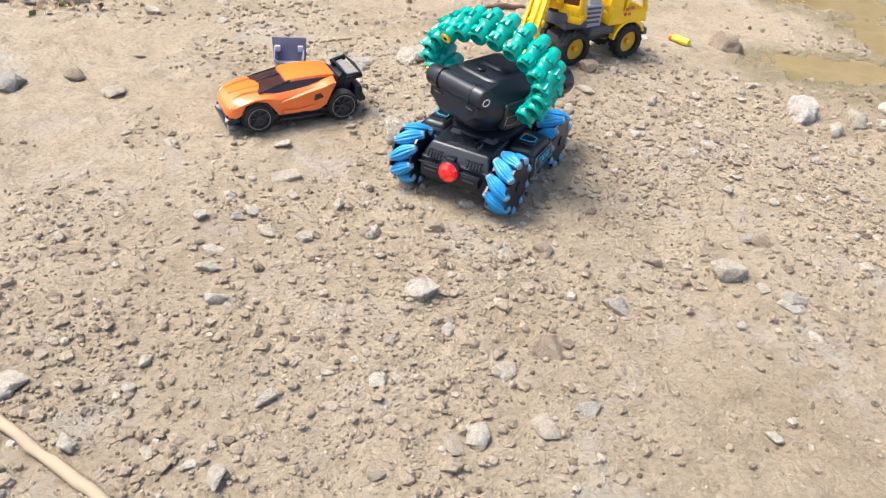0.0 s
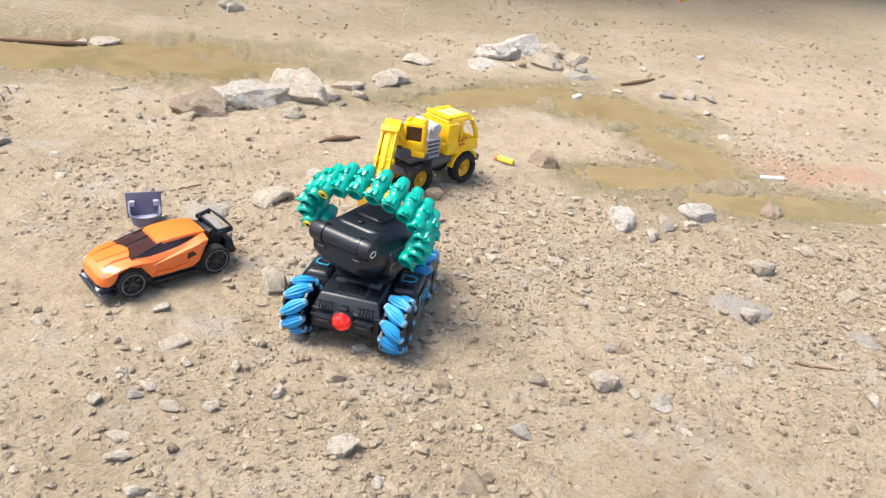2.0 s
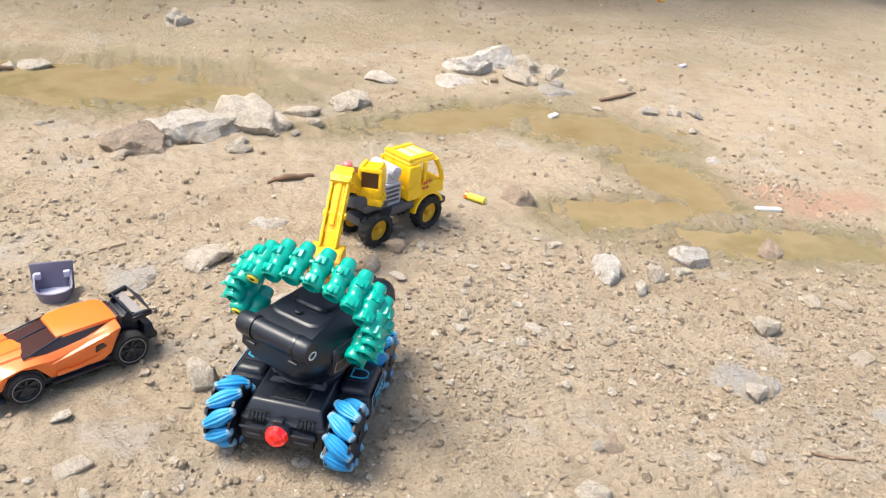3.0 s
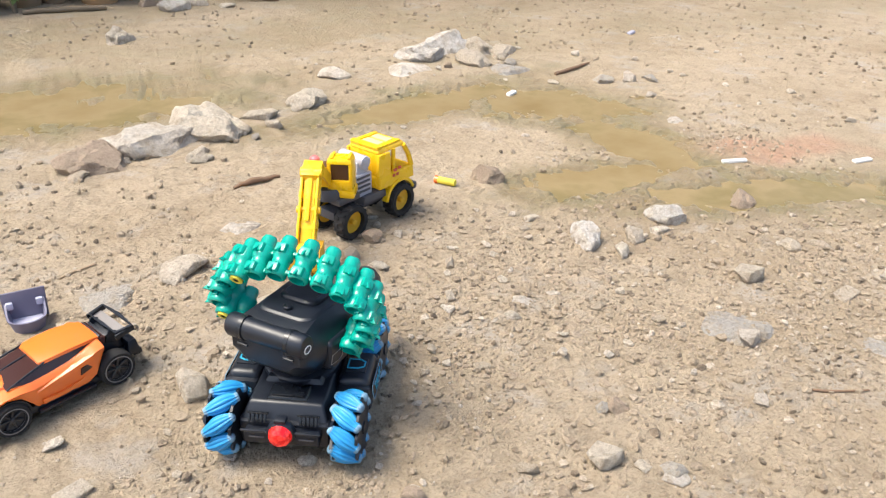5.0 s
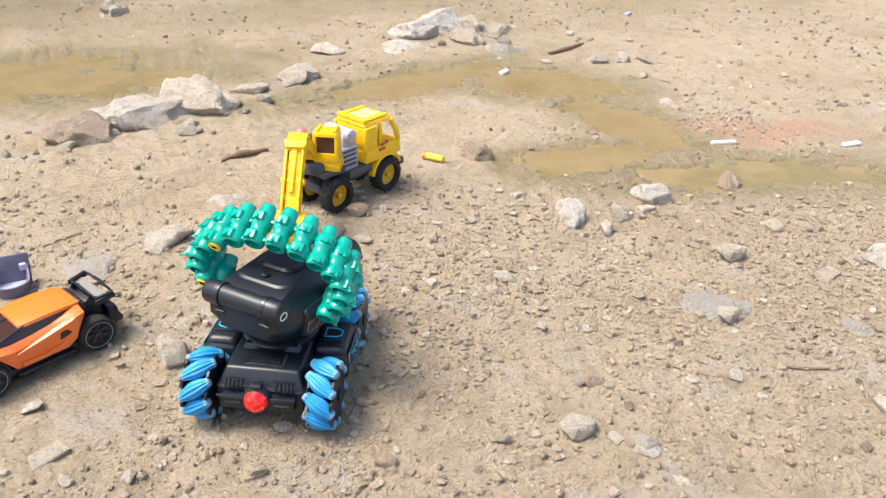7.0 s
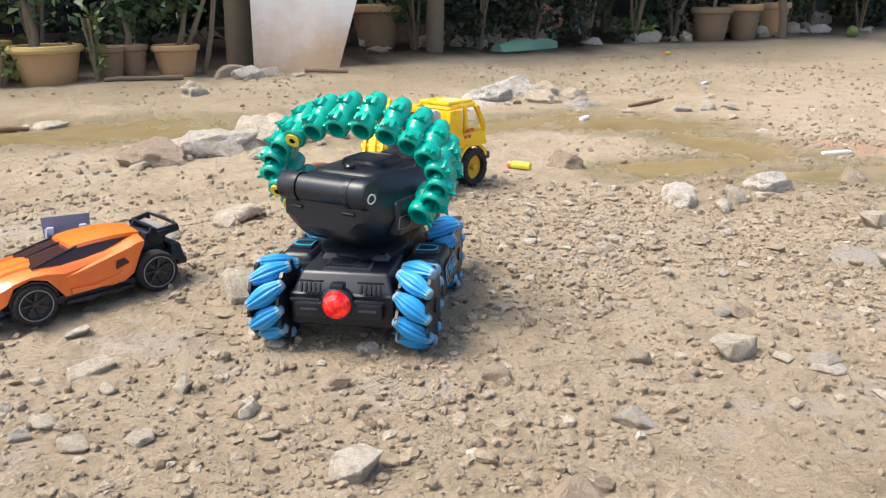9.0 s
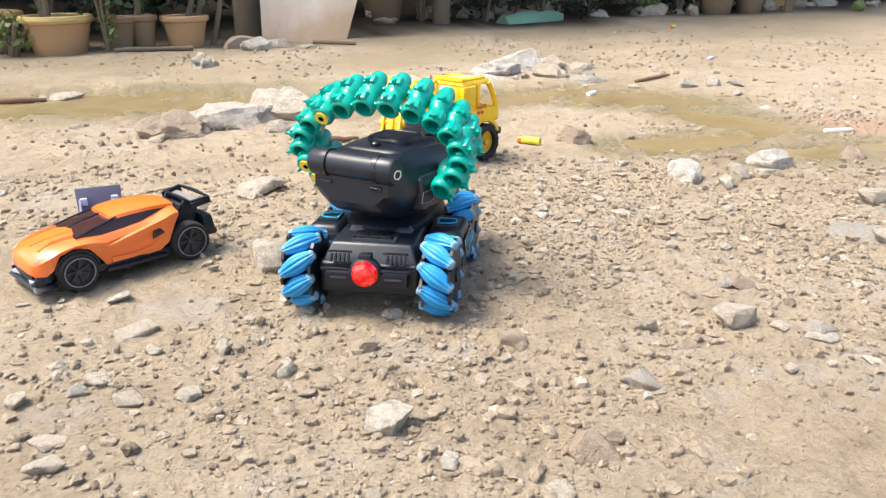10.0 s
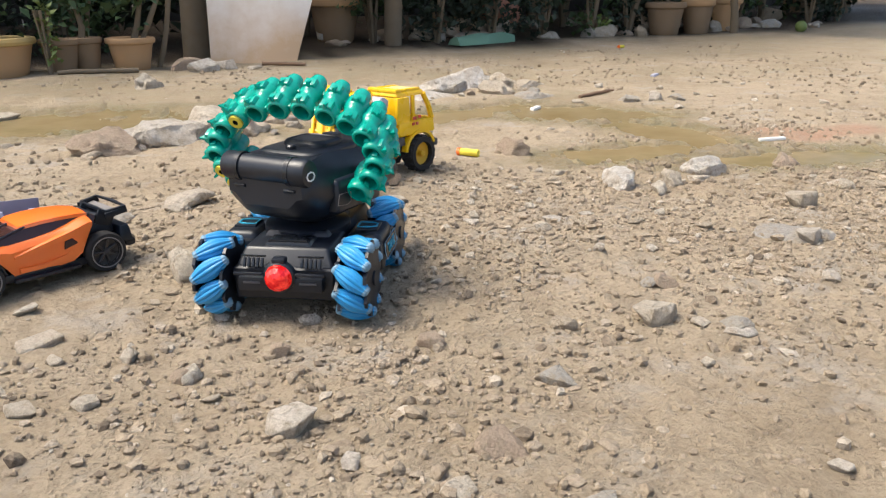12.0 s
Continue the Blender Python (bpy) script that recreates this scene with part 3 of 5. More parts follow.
def mecanum(tank, x, y, slant, phase):
    wheel = new("wheel", HUB)
    wheel.parent = tank
    wheel.matrix_basis = T(x, y, 0.049) @ RY
    wheel["label"] = "black wheel ringed with slanted blue rollers"
    for k in range(9):
        a = 2 * math.pi * k / 9 + phase
        m = Matrix.Rotation(a, 4, "Z") @ T(0.0385, 0, 0) @ Matrix.Rotation(radians(35 * slant), 4, "X")
        r = new("roller", ROLLER)
        r.parent, r.matrix_basis = wheel, m


def toy_tank(at):
    tank = thing("toy_tank", at, "black toy tank with blue roller wheels and a teal shell belt", "toy tank")
    for x, y, s, ph in ((-0.083, -0.09, 1, 0.1), (0.083, -0.09, -1, 0.25), (-0.083, 0.09, -1, 0.4), (0.083, 0.09, 1, 0.0)):
        mecanum(tank, x, y, s, ph)
    # hull
    bm = B()
    box(bm, (0.120, 0.235, 0.040), T(0, 0.005, 0.046), 0.006, 3, (1.02, 1.0))
    box(bm, (0.118, 0.228, 0.022), T(0, 0.005, 0.074), 0.004, 3, (0.84, 0.90), (0, 0.004))
    box(bm, (0.084, 0.118, 0.010), T(0, 0.004, 0.087), 0.003, 2, (0.86, 0.9))
    for s in (-1, 1):
        box(bm, (0.034, 0.004, 0.003), T(s * 0.036, -0.1285, 0.0635), 0.001)
    box(bm, (0.10, 0.018, 0.018), T(0, -0.118, 0.050), 0.004)
    box(bm, (0.10, 0.05, 0.03), T(0, 0.125, 0.05), 0.008, 3, (0.8, 0.5), (0, -0.01))
    hull = part("hull", bm, BLACK, tank)
    # dark recess on the rear deck
    bm = B()
    box(bm, (0.056, 0.034, 0.005), T(0, -0.074, 0.0865), 0.0015, 2, (0.9, 0.9))
    box(bm, (0.044, 0.006, 0.004), T(0, -0.084, 0.0895), 0.001)
    part("deck_panel", bm, BLACK_GLOSS, hull)
    for s in (-1, 1):
        bm = B()
        for k in range(5):
            box(bm, (0.0030, 0.004, 0.011), T(s * 0.034 + (k - 2) * 0.0052, -0.1135, 0.072) @ Matrix.Rotation(radians(-25), 4, "X"), 0.0006)
        box(bm, (0.030, 0.003, 0.002), T(s * 0.034, -0.112, 0.0795), 0.0006)
        part("grille", bm, BLACK_GLOSS, hull)
        bm = B()
        box(bm, (0.020, 0.002, 0.0025), T(s * 0.033, -0.1275, 0.0525), 0.0006)
        part("rear_slot", bm, GREY, hull)
        # fender between the wheels
        bm = B()
        box(bm, (0.050, 0.082, 0.040), T(s * 0.080, 0, 0.064), 0.010, 3, (0.86, 0.85), (-s * 0.003, 0))
        box(bm, (0.052, 0.022, 0.034), T(s * 0.079, -0.036, 0.058), 0.006, 2, (0.9, 0.7))
        box(bm, (0.052, 0.022, 0.034), T(s * 0.079, 0.036, 0.058), 0.006, 2, (0.9, 0.7))
        fender = part("fender", bm, BLACK, tank)
        bm = B()
        box(bm, (0.028, 0.032, 0.004), T(s * 0.078, -0.002, 0.0845), 0.0015)
        part("hatch", bm, BLACK, fender)
        pts = [(-0.011, -0.013), (0.011, -0.013), (0.011, 0.004), (0.006, 0.012), (-0.006, 0.012), (-0.011, 0.004)]
        bm = B()
        outline(bm, pts, 0.0022, 0.0012, T(s * 0.078, -0.002, 0.0866) @ Matrix.Rotation(radians(-90 * s), 4, "Z"))
        part("hatch_line", bm, BLUE_LINE, fender, "cyan painted outline")
        m = T(s * 0.1052, 0, 0.062) @ Matrix.Rotation(radians(90 * s), 4, "Z") @ RX @ Matrix.Rotation(radians(-7), 4, "X")
        bm = B()
        box(bm, (0.062, 0.018, 0.0012), m @ T(0, 0, 0.0003), 0.0004)
        part("name_plate", bm, BLACK_GLOSS, fender)
        word = new("lettering", text_mesh("TANK", 0.0165, 0.0006, BLUE_LINE))
        word.parent, word.matrix_basis = fender, m @ T(0, 0, 0.0014)
        word["label"] = "cyan block letters"
        bm = B()
        outline(bm, [(-0.033, -0.011), (0.033, -0.011), (0.036, 0.0), (0.033, 0.011), (-0.033, 0.011), (-0.036, 0.0)], 0.0013, 0.001, m)
        part("plate_line", bm, CAP, fender)
    # rear lamp
    bm = B()
    lathe(bm, [(0.0175, 0), (0.0195, 0.004), (0.0185, 0.010), (0.016, 0.012)], 22, T(0, -0.118, 0.060) @ DOWN_Y)
    box(bm, (0.016, 0.014, 0.008), T(0, -0.122, 0.0785), 0.003)
    lamp = part("lamp_socket", bm, BLACK, tank)
    bm = B()
    lathe(bm, [(0.0155, 0.006), (0.0160, 0.012), (0.0140, 0.0185), (0.0095, 0.023), (0.004, 0.0248)], 14, T(0, -0.118, 0.060) @ DOWN_Y)
    part("rear_lamp", bm, RED_LAMP, lamp, "glowing red faceted lamp", smooth=False)
    for s in (-1, 1):
        bm = B()
        box(bm, (0.0035, 0.002, 0.006), T(s * 0.006, -0.1388, 0.063), 0.0008)
        part("lamp_spark", bm, FILAMENT, lamp)
    # turret, a little turned to its right
    bm = B()
    lathe(bm, [(0.054, 0.080), (0.054, 0.090), (0.050, 0.094), (0.040, 0.096), (0.036, 0.100), (0.036, 0.115)], 30, T(0, -0.002, 0))
    part("turret_ring", bm, BLACK, tank)
    rings = []
    for y, wx, z0, z1, tw in ((-0.092, 0.053, 0.150, 0.190, 0.90), (-0.084, 0.060, 0.140, 0.199, 0.84), (-0.068, 0.064, 0.130, 0.203, 0.76), (-0.040, 0.066, 0.124, 0.205, 0.68), (0.0, 0.067, 0.122, 0.206, 0.64),
                              (0.045, 0.066, 0.124, 0.203, 0.64), (0.072, 0.060, 0.129, 0.196, 0.66), (0.092, 0.046, 0.136, 0.182, 0.72)):
        zm = 0.5 * (z0 + z1)
        rings.append([(-wx * 0.60, y, z0), (wx * 0.60, y, z0), (wx * 0.86, y, z0 + 0.012), (wx, y, zm - 0.006), (wx * 0.985, y, zm + 0.012), (wx * (0.5 + 0.5 * tw), y, z1 - 0.010), (wx * tw, y, z1),
                      (-wx * tw, y, z1), (-wx * (0.5 + 0.5 * tw), y, z1 - 0.010), (-wx * 0.985, y, zm + 0.012), (-wx, y, zm - 0.006), (-wx * 0.86, y, z0 + 0.012)])
    bm = B()
    loft(bm, rings)
    es = [e for e in bm.edges if len(e.link_faces) == 2 and e.calc_face_angle(0) > 0.35]
    bmesh.ops.bevel(bm, geom=es, offset=0.003, segments=2, affect="EDGES")
    yaw = Matrix.Rotation(radians(TURRET_YAW), 4, "Z")
    turret = part("turret", bm, BLACK, tank, at=T(0, 0, TURRET_DROP) @ yaw @ T(0, 0.006, 0) @ Matrix.Diagonal((1.02, 0.92, 1, 1)))
    # rear roll with its two clips
    bm = B()
    lathe(bm, [(0.008, -0.060), (0.0150, -0.0595), (0.0170, -0.056), (0.0170, -0.034), (0.0157, -0.033), (0.0157, 0.033), (0.0170, 0.034), (0.0170, 0.056), (0.0150, 0.0595), (0.008, 0.060)], 24, T(0, -0.083, 0.193) @ RY)
    for s in (-1, 1):
        box(bm, (0.016, 0.004, 0.004), T(s * 0.036, -0.0925, 0.172) @ Matrix.Rotation(radians(24), 4, "X"), 0.001)
    roll = part("rear_roll", bm, BLACK, turret)
    for s in (-1, 1):
        bm = B()
        lathe(bm, [(0.0178, -0.003), (0.0178, 0.003)], 20, T(s * 0.036, -0.083, 0.193) @ RY)
        part("clip", bm, BLACK_GLOSS, roll)
        bm = B()
        outline(bm, [(0.006 * math.cos(k * math.pi / 4), 0.0085 * math.sin(k * math.pi / 4)) for k in range(8)], 0.0016, 0.001, T(s * 0.0602, -0.083, 0.190) @ Matrix.Rotation(radians(90 * s), 4, "Y"))
        part("end_ring", bm, WHITE, roll, "white printed ring")
        # side pod, ribbed along its length
        bm = B()
        box(bm, (0.020, 0.105, 0.042), T(s * 0.063, 0.005, 0.158), 0.008, 3, (0.7, 0.92))
        for k in range(3):
            box(bm, (0.004, 0.088, 0.006), T(s * (0.0700 - 0.0035 * k), 0.006, 0.150 + 0.012 * k), 0.0018)
        part("side_pod", bm, BLACK, turret)
        bm = B()
        outline(bm, [(-0.018, -0.006), (0.002, -0.009), (0.012, -0.006), (0.012, 0.006), (-0.014, 0.007)], 0.0007, 0.0006, T(s * 0.0725, -0.030, 0.155) @ Matrix.Rotation(radians(90 * s), 4, "Z") @ RX)
        part("pod_line", bm, RIM_EDGE, turret, "thin pale printed line")
    bm = B()
    loft(bm, [rrect(w, l, r, z, 0.004) for w, l, r, z in ((0.090, 0.112, 0.020, 0.2000), (0.088, 0.110, 0.020, 0.2055), (0.082, 0.104, 0.018, 0.2080), (0.078, 0.100, 0.016, 0.2085))])
    lid = part("lid", bm, BLACK, turret)
    bm = B()
    loft(bm, [rrect(w, l, r, z, 0.014) for w, l, r, z in ((0.062, 0.062, 0.016, 0.2075), (0.061, 0.061, 0.016, 0.2120), (0.055, 0.055, 0.014, 0.2150), (0.048, 0.048, 0.012, 0.2155), (0.046, 0.046, 0.012, 0.2145))])
    part("lid_pad", bm, BLACK, lid)
    bm = B()
    lathe(bm, [(0.0065, 0), (0.0065, 0.004), (0.005, 0.0055)], 14, T(0, -0.034, 0.2080))
    part("button", bm, BLACK_GLOSS, lid)
    bm = B()
    box(bm, (0.022, 0.016, 0.014), T(0, 0.058, 0.208), 0.003)
    part("sight", bm, BLACK, turret)
    # barrel, a little down at the front
    bm = B()
    gun = T(0, 0.085, 0.158) @ Matrix.Rotation(radians(-97), 4, "X")
    lathe(bm, [(0.017, -0.01), (0.017, 0.045), (0.0195, 0.047), (0.0195, 0.056), (0.017, 0.058), (0.019, 0.064)], 22, gun)
    barrel = part("barrel", bm, BLACK, turret)
    bm = B()
    lathe(bm, [(0.019, 0.064), (0.0255, 0.071), (0.0265, 0.088), (0.0245, 0.104), (0.0205, 0.110), (0.012, 0.110), (0.012, 0.095)], 12, gun)
    for k in range(6):
        box(bm, (0.008, 0.006, 0.022), gun @ Matrix.Rotation(k * math.pi / 3, 4, "Z") @ T(0.0255, 0, 0.086), 0.0012)
    part("muzzle", bm, BLACK, barrel)
    # belt of sixteen hollow shells arching over the turret
    bm = B()
    lathe(bm, [(0.0098, -0.0300), (0.0122, -0.0300), (0.0140, -0.0285), (0.0146, -0.0260), (0.0146, -0.0170), (0.0136, -0.0150), (0.0124, -0.0120), (0.0124, -0.0040), (0.0140, -0.0020), (0.0146, 0.0010), (0.0146, 0.0120), (0.0136, 0.0150),
               (0.0112, 0.0180), (0.0112, 0.0260), (0.0092, 0.0310), (0.0080, 0.0310), (0.0085, 0.0160), (0.0098, -0.0300)], 20, Matrix.Rotation(-math.pi / 2, 4, "X"), closed=False)
    for y0, y1 in ((-0.030, -0.013), (0.000, 0.016)):
        # a fin that rises to a point at its rear
        loft(bm, [[(-0.0022, y0 + 0.001, 0.0125), (-0.0012, y0 - 0.0005, 0.0225), (0.0012, y0 - 0.0005, 0.0225), (0.0022, y0 + 0.001, 0.0125)], [(-0.0030, y0 + 0.008, 0.0120), (-0.0018, y0 + 0.006, 0.0185), (0.0018, y0 + 0.006, 0.0185), (0.0030, y0 + 0.008, 0.0120)],
                  [(-0.0030, y1, 0.0120), (-0.0020, y1 - 0.001, 0.0155), (0.0020, y1 - 0.001, 0.0155), (0.0030, y1, 0.0120)]])
        box(bm, (0.0175, 0.0140, 0.006), T(0, 0.5 * (y0 + y1), 0.0142), 0.0016, 2, (0.82, 0.88))
    for y in (-0.021, 0.007):
        for s in (-1, 1):
            box(bm, (0.006, 0.006, 0.008), T(s * 0.0138, y, -0.001), 0.0016)
    lathe(bm, [(0.0104, -0.001), (0.0104, 0.001)], 18, RX)
    shell_me = finish(bm, "shell", TEAL, True, 40)
    bm = B()
    lathe(bm, [(0.0038, 0.020), (0.0038, 0.0265), (0.0092, 0.0265), (0.0092, 0.0), (0.004, 0.0)], 16, RX, mat=[1, 0, 0, 0])
    bm.faces.ensure_lookup_table()
    dart_me = finish(bm, "dart", [YELLOW_DART, BLACK])
    rel = []
    for k in range(16):
        a = radians(-129 + 258 * k / 15)
        rel.append((a, -0.004 + 0.110 * math.sin(a), 0.189 + 0.058 * math.cos(a)))
    for k, (a, x, z) in enumerate(rel):
        sh = new("shell", shell_me)
        sh.parent = tank
        tilt = math.atan2(math.sin(a) / 0.110, math.cos(a) / 0.059)
        sh.matrix_basis = Matrix.Rotation(radians(BELT_YAW), 4, "Z") @ T(x, 0.002, z) @ Matrix.Rotation(radians(BELT_TILT), 4, "X") @ Matrix.Rotation(tilt, 4, "Y")
        sh["label"] = "glossy teal hollow belt shell"
        if k in (0, 1, 5):
            d = new("dart", dart_me)
            d.parent, d.matrix_basis = tank, sh.matrix_basis @ T(0, -0.006, 0)
            d["label"] = "yellow foam dart end with a dark hole"
    return tank


TURRET_YAW, TURRET_DROP, BELT_YAW, BELT_TILT = -21, -0.022, -13, 32
TANK_AT = T(0.163, 1.240, ground_z(0.163, 1.240) - 0.002) @ Matrix.Rotation(radians(-28.5), 4, "Z")
toy_tank(TANK_AT)

# ---- the orange toy car ----


def toy_wheel(parent, x, y, z, r, w, side, tyre_mat, rim_mat, edge_mat, spokes, tread=0, name="wheel"):
    """A wheel whose axle lies along y; side is the way its outer face looks."""
    at = T(x, y, z) @ Matrix.Rotation(radians(-90 * side), 4, "X")
    bm = B()
    h = w / 2
    lathe(bm, [(r * 0.66, -h), (r * 0.93, -h), (r, -h * 0.6), (r, h * 0.6), (r * 0.93, h), (r * 0.68, h), (r * 0.66, h * 0.5)], 28, closed=False)
    for k in range(tread):
        a = 2 * math.pi * k / tread
        for sgn in (-1, 1):
            box(bm, (r * 0.10, r * 0.16, h * 0.85), Matrix.Rotation(a + 0.11 * sgn, 4, "Z") @ T(r * 1.0, 0, sgn * h * 0.45) @ Matrix.Rotation(0.3 * sgn, 4, "X"), r * 0.02, 1)
    tyre = part(name, bm, tyre_mat, parent, at=at)
    bm = B()
    lathe(bm, [(r * 0.66, -h * 0.9), (r * 0.66, h * 0.35), (r * 0.55, h * 0.25), (r * 0.2, h * 0.15)], 24)
    for k in range(spokes):
        box(bm, (r * 0.55, r * 0.13, h * 0.5), Matrix.Rotation(2 * math.pi * k / spokes, 4, "Z") @ T(r * 0.36, 0, h * 0.35), r * 0.03, 1)
    lathe(bm, [(r * 0.16, h * 0.2), (r * 0.16, h * 0.8), (r * 0.10, h * 0.9)], 14)
    part("rim", bm, rim_mat, tyre)
    if edge_mat:
        bm = B()
        lathe(bm, [(r * 0.66, h * 0.6), (r * 0.73, h * 1.03), (r * 0.78, h * 1.03), (r * 0.80, h * 0.8)], 28, closed=False)
        part("rim_edge", bm, edge_mat, tyre)
    return tyre


def toy_car(at):
    """Along x, nose at +x, wheels 0.152 apart."""
    car = thing("toy_car", at, "orange toy sports car with black wing and dark wheels", "toy car")
    for x in (0, 0.152):
        for s in (-1, 1):
            r = 0.0272 if x == 0 else 0.0250
            toy_wheel(car, x, s * 0.043, r, r, 0.022, s, TYRE, RIM, RIM_EDGE, 7)
    # lower tray and splitter
    bm = B()
    box(bm, (0.105, 0.088, 0.012), T(0.074, 0, 0.020), 0.004)
    box(bm, (0.052, 0.060, 0.018), T(0.176, 0, 0.026), 0.004)
    box(bm, (0.030, 0.098, 0.005), T(0.192, 0, 0.014), 0.002, 2, (0.9, 0.84))
    box(bm, (0.020, 0.084, 0.014), T(0.190, 0, 0.024), 0.004, 2, (0.8, 0.85))
    box(bm, (0.06, 0.060, 0.022), T(-0.01, 0, 0.034), 0.005)
    for s in (-1, 1):
        box(bm, (0.012, 0.004, 0.012), T(0.197, s * 0.040, 0.018), 0.0015)
    tray = part("chassis", bm, BLACK, car)
    for s in (-1, 1):
        bm = B()
        box(bm, (0.082, 0.010, 0.005), T(0.076, s * 0.047, 0.017), 0.002)
        part("side_skirt", bm, BLACK, tray)
        bm = B()
        box(bm, (0.006, 0.022, 0.005), T(0.2005, s * 0.024, 0.0195) @ Matrix.Rotation(radians(-14 * s), 4, "Z"), 0.0025)
        part("bumper_insert", bm, SILVER, tray, "bright silver bumper insert")
    # body: sections along the car, half width w, bottom b, shoulder s, top t, top half width
    rows = [(0.203, 0.026, 0.030, 0.038, 0.042, 0.020), (0.199, 0.038, 0.027, 0.042, 0.048, 0.031), (0.189, 0.046, 0.027, 0.047, 0.0535, 0.037), (0.180, 0.049, 0.033, 0.052, 0.0575, 0.039), (0.171, 0.050, 0.050, 0.056, 0.060, 0.039),
            (0.152, 0.051, 0.056, 0.060, 0.063, 0.039), (0.134, 0.050, 0.050, 0.059, 0.0635, 0.039), (0.122, 0.048, 0.034, 0.056, 0.063, 0.039), (0.114, 0.046, 0.022, 0.053, 0.0625, 0.039), (0.085, 0.045, 0.021, 0.057, 0.0645, 0.039),
            (0.060, 0.046, 0.022, 0.062, 0.068, 0.038), (0.042, 0.049, 0.025, 0.066, 0.0725, 0.037), (0.030, 0.051, 0.034, 0.070, 0.076, 0.036), (0.018, 0.050, 0.058, 0.073, 0.078, 0.035), (0.012, 0.048, 0.066, 0.072, 0.077, 0.034)]
    rings = []
    for x, w, b, s, t, tw in rows:
        c = 0.5 * (b + s)
        rings.append([(x, -w * 0.95, b), (x, -w * 0.98, c), (x, -w, s), (x, -0.5 * (w + tw), 0.55 * t + 0.45 * s), (x, -tw, t), (x, -tw * 0.5, t + 0.0030), (x, 0, t + 0.0042), (x, tw * 0.5, t + 0.0030), (x, tw, t), (x, 0.5 * (w + tw), 0.55 * t + 0.45 * s), (x, w, s), (x, w * 0.98, c), (x, w * 0.95, b)])
    bm = B()
    loft(bm, rings)
    es = [e for e in bm.edges if len(e.link_faces) == 2 and e.calc_face_angle(0) > 0.55]
    bmesh.ops.bevel(bm, geom=es, offset=0.0014, segments=2, affect="EDGES")
    body = part("body", bm, ORANGE, car)
    bm = B()
    loft(bm, [[(x, -w, z), (x, -w * 0.8, z + 0.003), (x, w * 0.8, z + 0.003), (x, w, z)] for x, w, z in ((0.190, 0.006, 0.0560), (0.176, 0.010, 0.0610), (0.150, 0.013, 0.0655), (0.140, 0.012, 0.0660))])
    part("bonnet_scoop", bm, ORANGE, body)
    for s in (-1, 1):
        bm = B()
        loft(bm, [[(x, s * (y - 0.003), z), (x, s * (y - 0.001), z + 0.0035), (x, s * (y + 0.003), z + 0.0030), (x, s * (y + 0.005), z - 0.001)] for x, y, z in ((0.188, 0.024, 0.0540), (0.172, 0.023, 0.0620), (0.146, 0.026, 0.0650))])
        part("bonnet_ridge", bm, ORANGE, body)
        # crease over the door, and the hollow under it
        bm = B()
        loft(bm, [[(x, s * 0.0440, z), (x, s * (0.0440 + d), z + 0.001), (x, s * (0.0440 + d), z + h), (x, s * 0.0440, z + h + 0.002)] for x, z, h, d in ((0.112, 0.044, 0.004, 0.003), (0.085, 0.049, 0.006, 0.005), (0.055, 0.055, 0.008, 0.007), (0.030, 0.061, 0.009, 0.0085))])
        part("door_crease", bm, ORANGE, body)
        bm = B()
        loft(bm, [[(x, s * 0.0435, z0), (x, s * 0.0475, z0 + 0.001), (x, s * 0.0475, z1), (x, s * 0.0435, z1)] for x, z0, z1 in ((0.108, 0.024, 0.032), (0.080, 0.024, 0.030), (0.050, 0.026, 0.036), (0.036, 0.032, 0.048))])
        part("sill", bm, ORANGE, body)
        bm = B()
        box(bm, (0.020, 0.003, 0.010), T(0.044, s * 0.0478, 0.0505) @ Matrix.Rotation(radians(16), 4, "Y"), 0.0012, 2, (0.5, 1))
        part("air_intake", bm, GLASS_DARK, body)
        bm = B()
        box(bm, (0.020, 0.009, 0.005), T(0.1870, s * 0.036, 0.0490) @ Matrix.Rotation(radians(30), 4, "Y") @ Matrix.Rotation(radians(22 * s), 4, "X"), 0.0018)
        part("headlight", bm, SILVER, body)
        # arch lining over the front wheel
        bm = B()
        loft(bm, [[(0.152 + q * math.cos(a), s * yy, 0.025 + q * math.sin(a)) for q, yy in ((0.0262, 0.030), (0.0285, 0.030), (0.0285, 0.0490), (0.0262, 0.0490))] for a in [radians(8 + 16.4 * k) for k in range(11)]])
        part("wheel_arch", bm, BLACK, body)

    # cabin glass and roof
    def cab(bm, rows2):
        loft(bm, [[(x, -wb, z0), (x2, -wt, z1), (x2, wt, z1), (x, wb, z0)] for x, wb, z0, x2, wt, z1 in rows2])
    bm = B()
    cab(bm, [(0.146, 0.035, 0.0645, 0.146, 0.034, 0.0652), (0.126, 0.0385, 0.062, 0.090, 0.032, 0.0790), (0.060, 0.0385, 0.065, 0.052, 0.032, 0.0815), (0.022, 0.036, 0.070, 0.020, 0.031, 0.0790), (0.004, 0.033, 0.068, 0.000, 0.029, 0.0750)])
    cabin = part("cabin_glass", bm, GLASS_DARK, car, "dark tinted windows")
    bm = B()
    loft(bm, [[(x, -w, z - 0.0015), (x, -w * 0.96, z + 0.0028), (x, -w * 0.5, z + 0.0048), (x, 0, z + 0.0050), (x, w * 0.5, z + 0.0048), (x, w * 0.96, z + 0.0028), (x, w, z - 0.0015)] for x, w, z in ((0.097, 0.029, 0.0775), (0.090, 0.0335, 0.0795), (0.070, 0.0352, 0.0812), (0.046, 0.0350, 0.0815), (0.024, 0.0330, 0.0800), (0.010, 0.0300, 0.0775))])
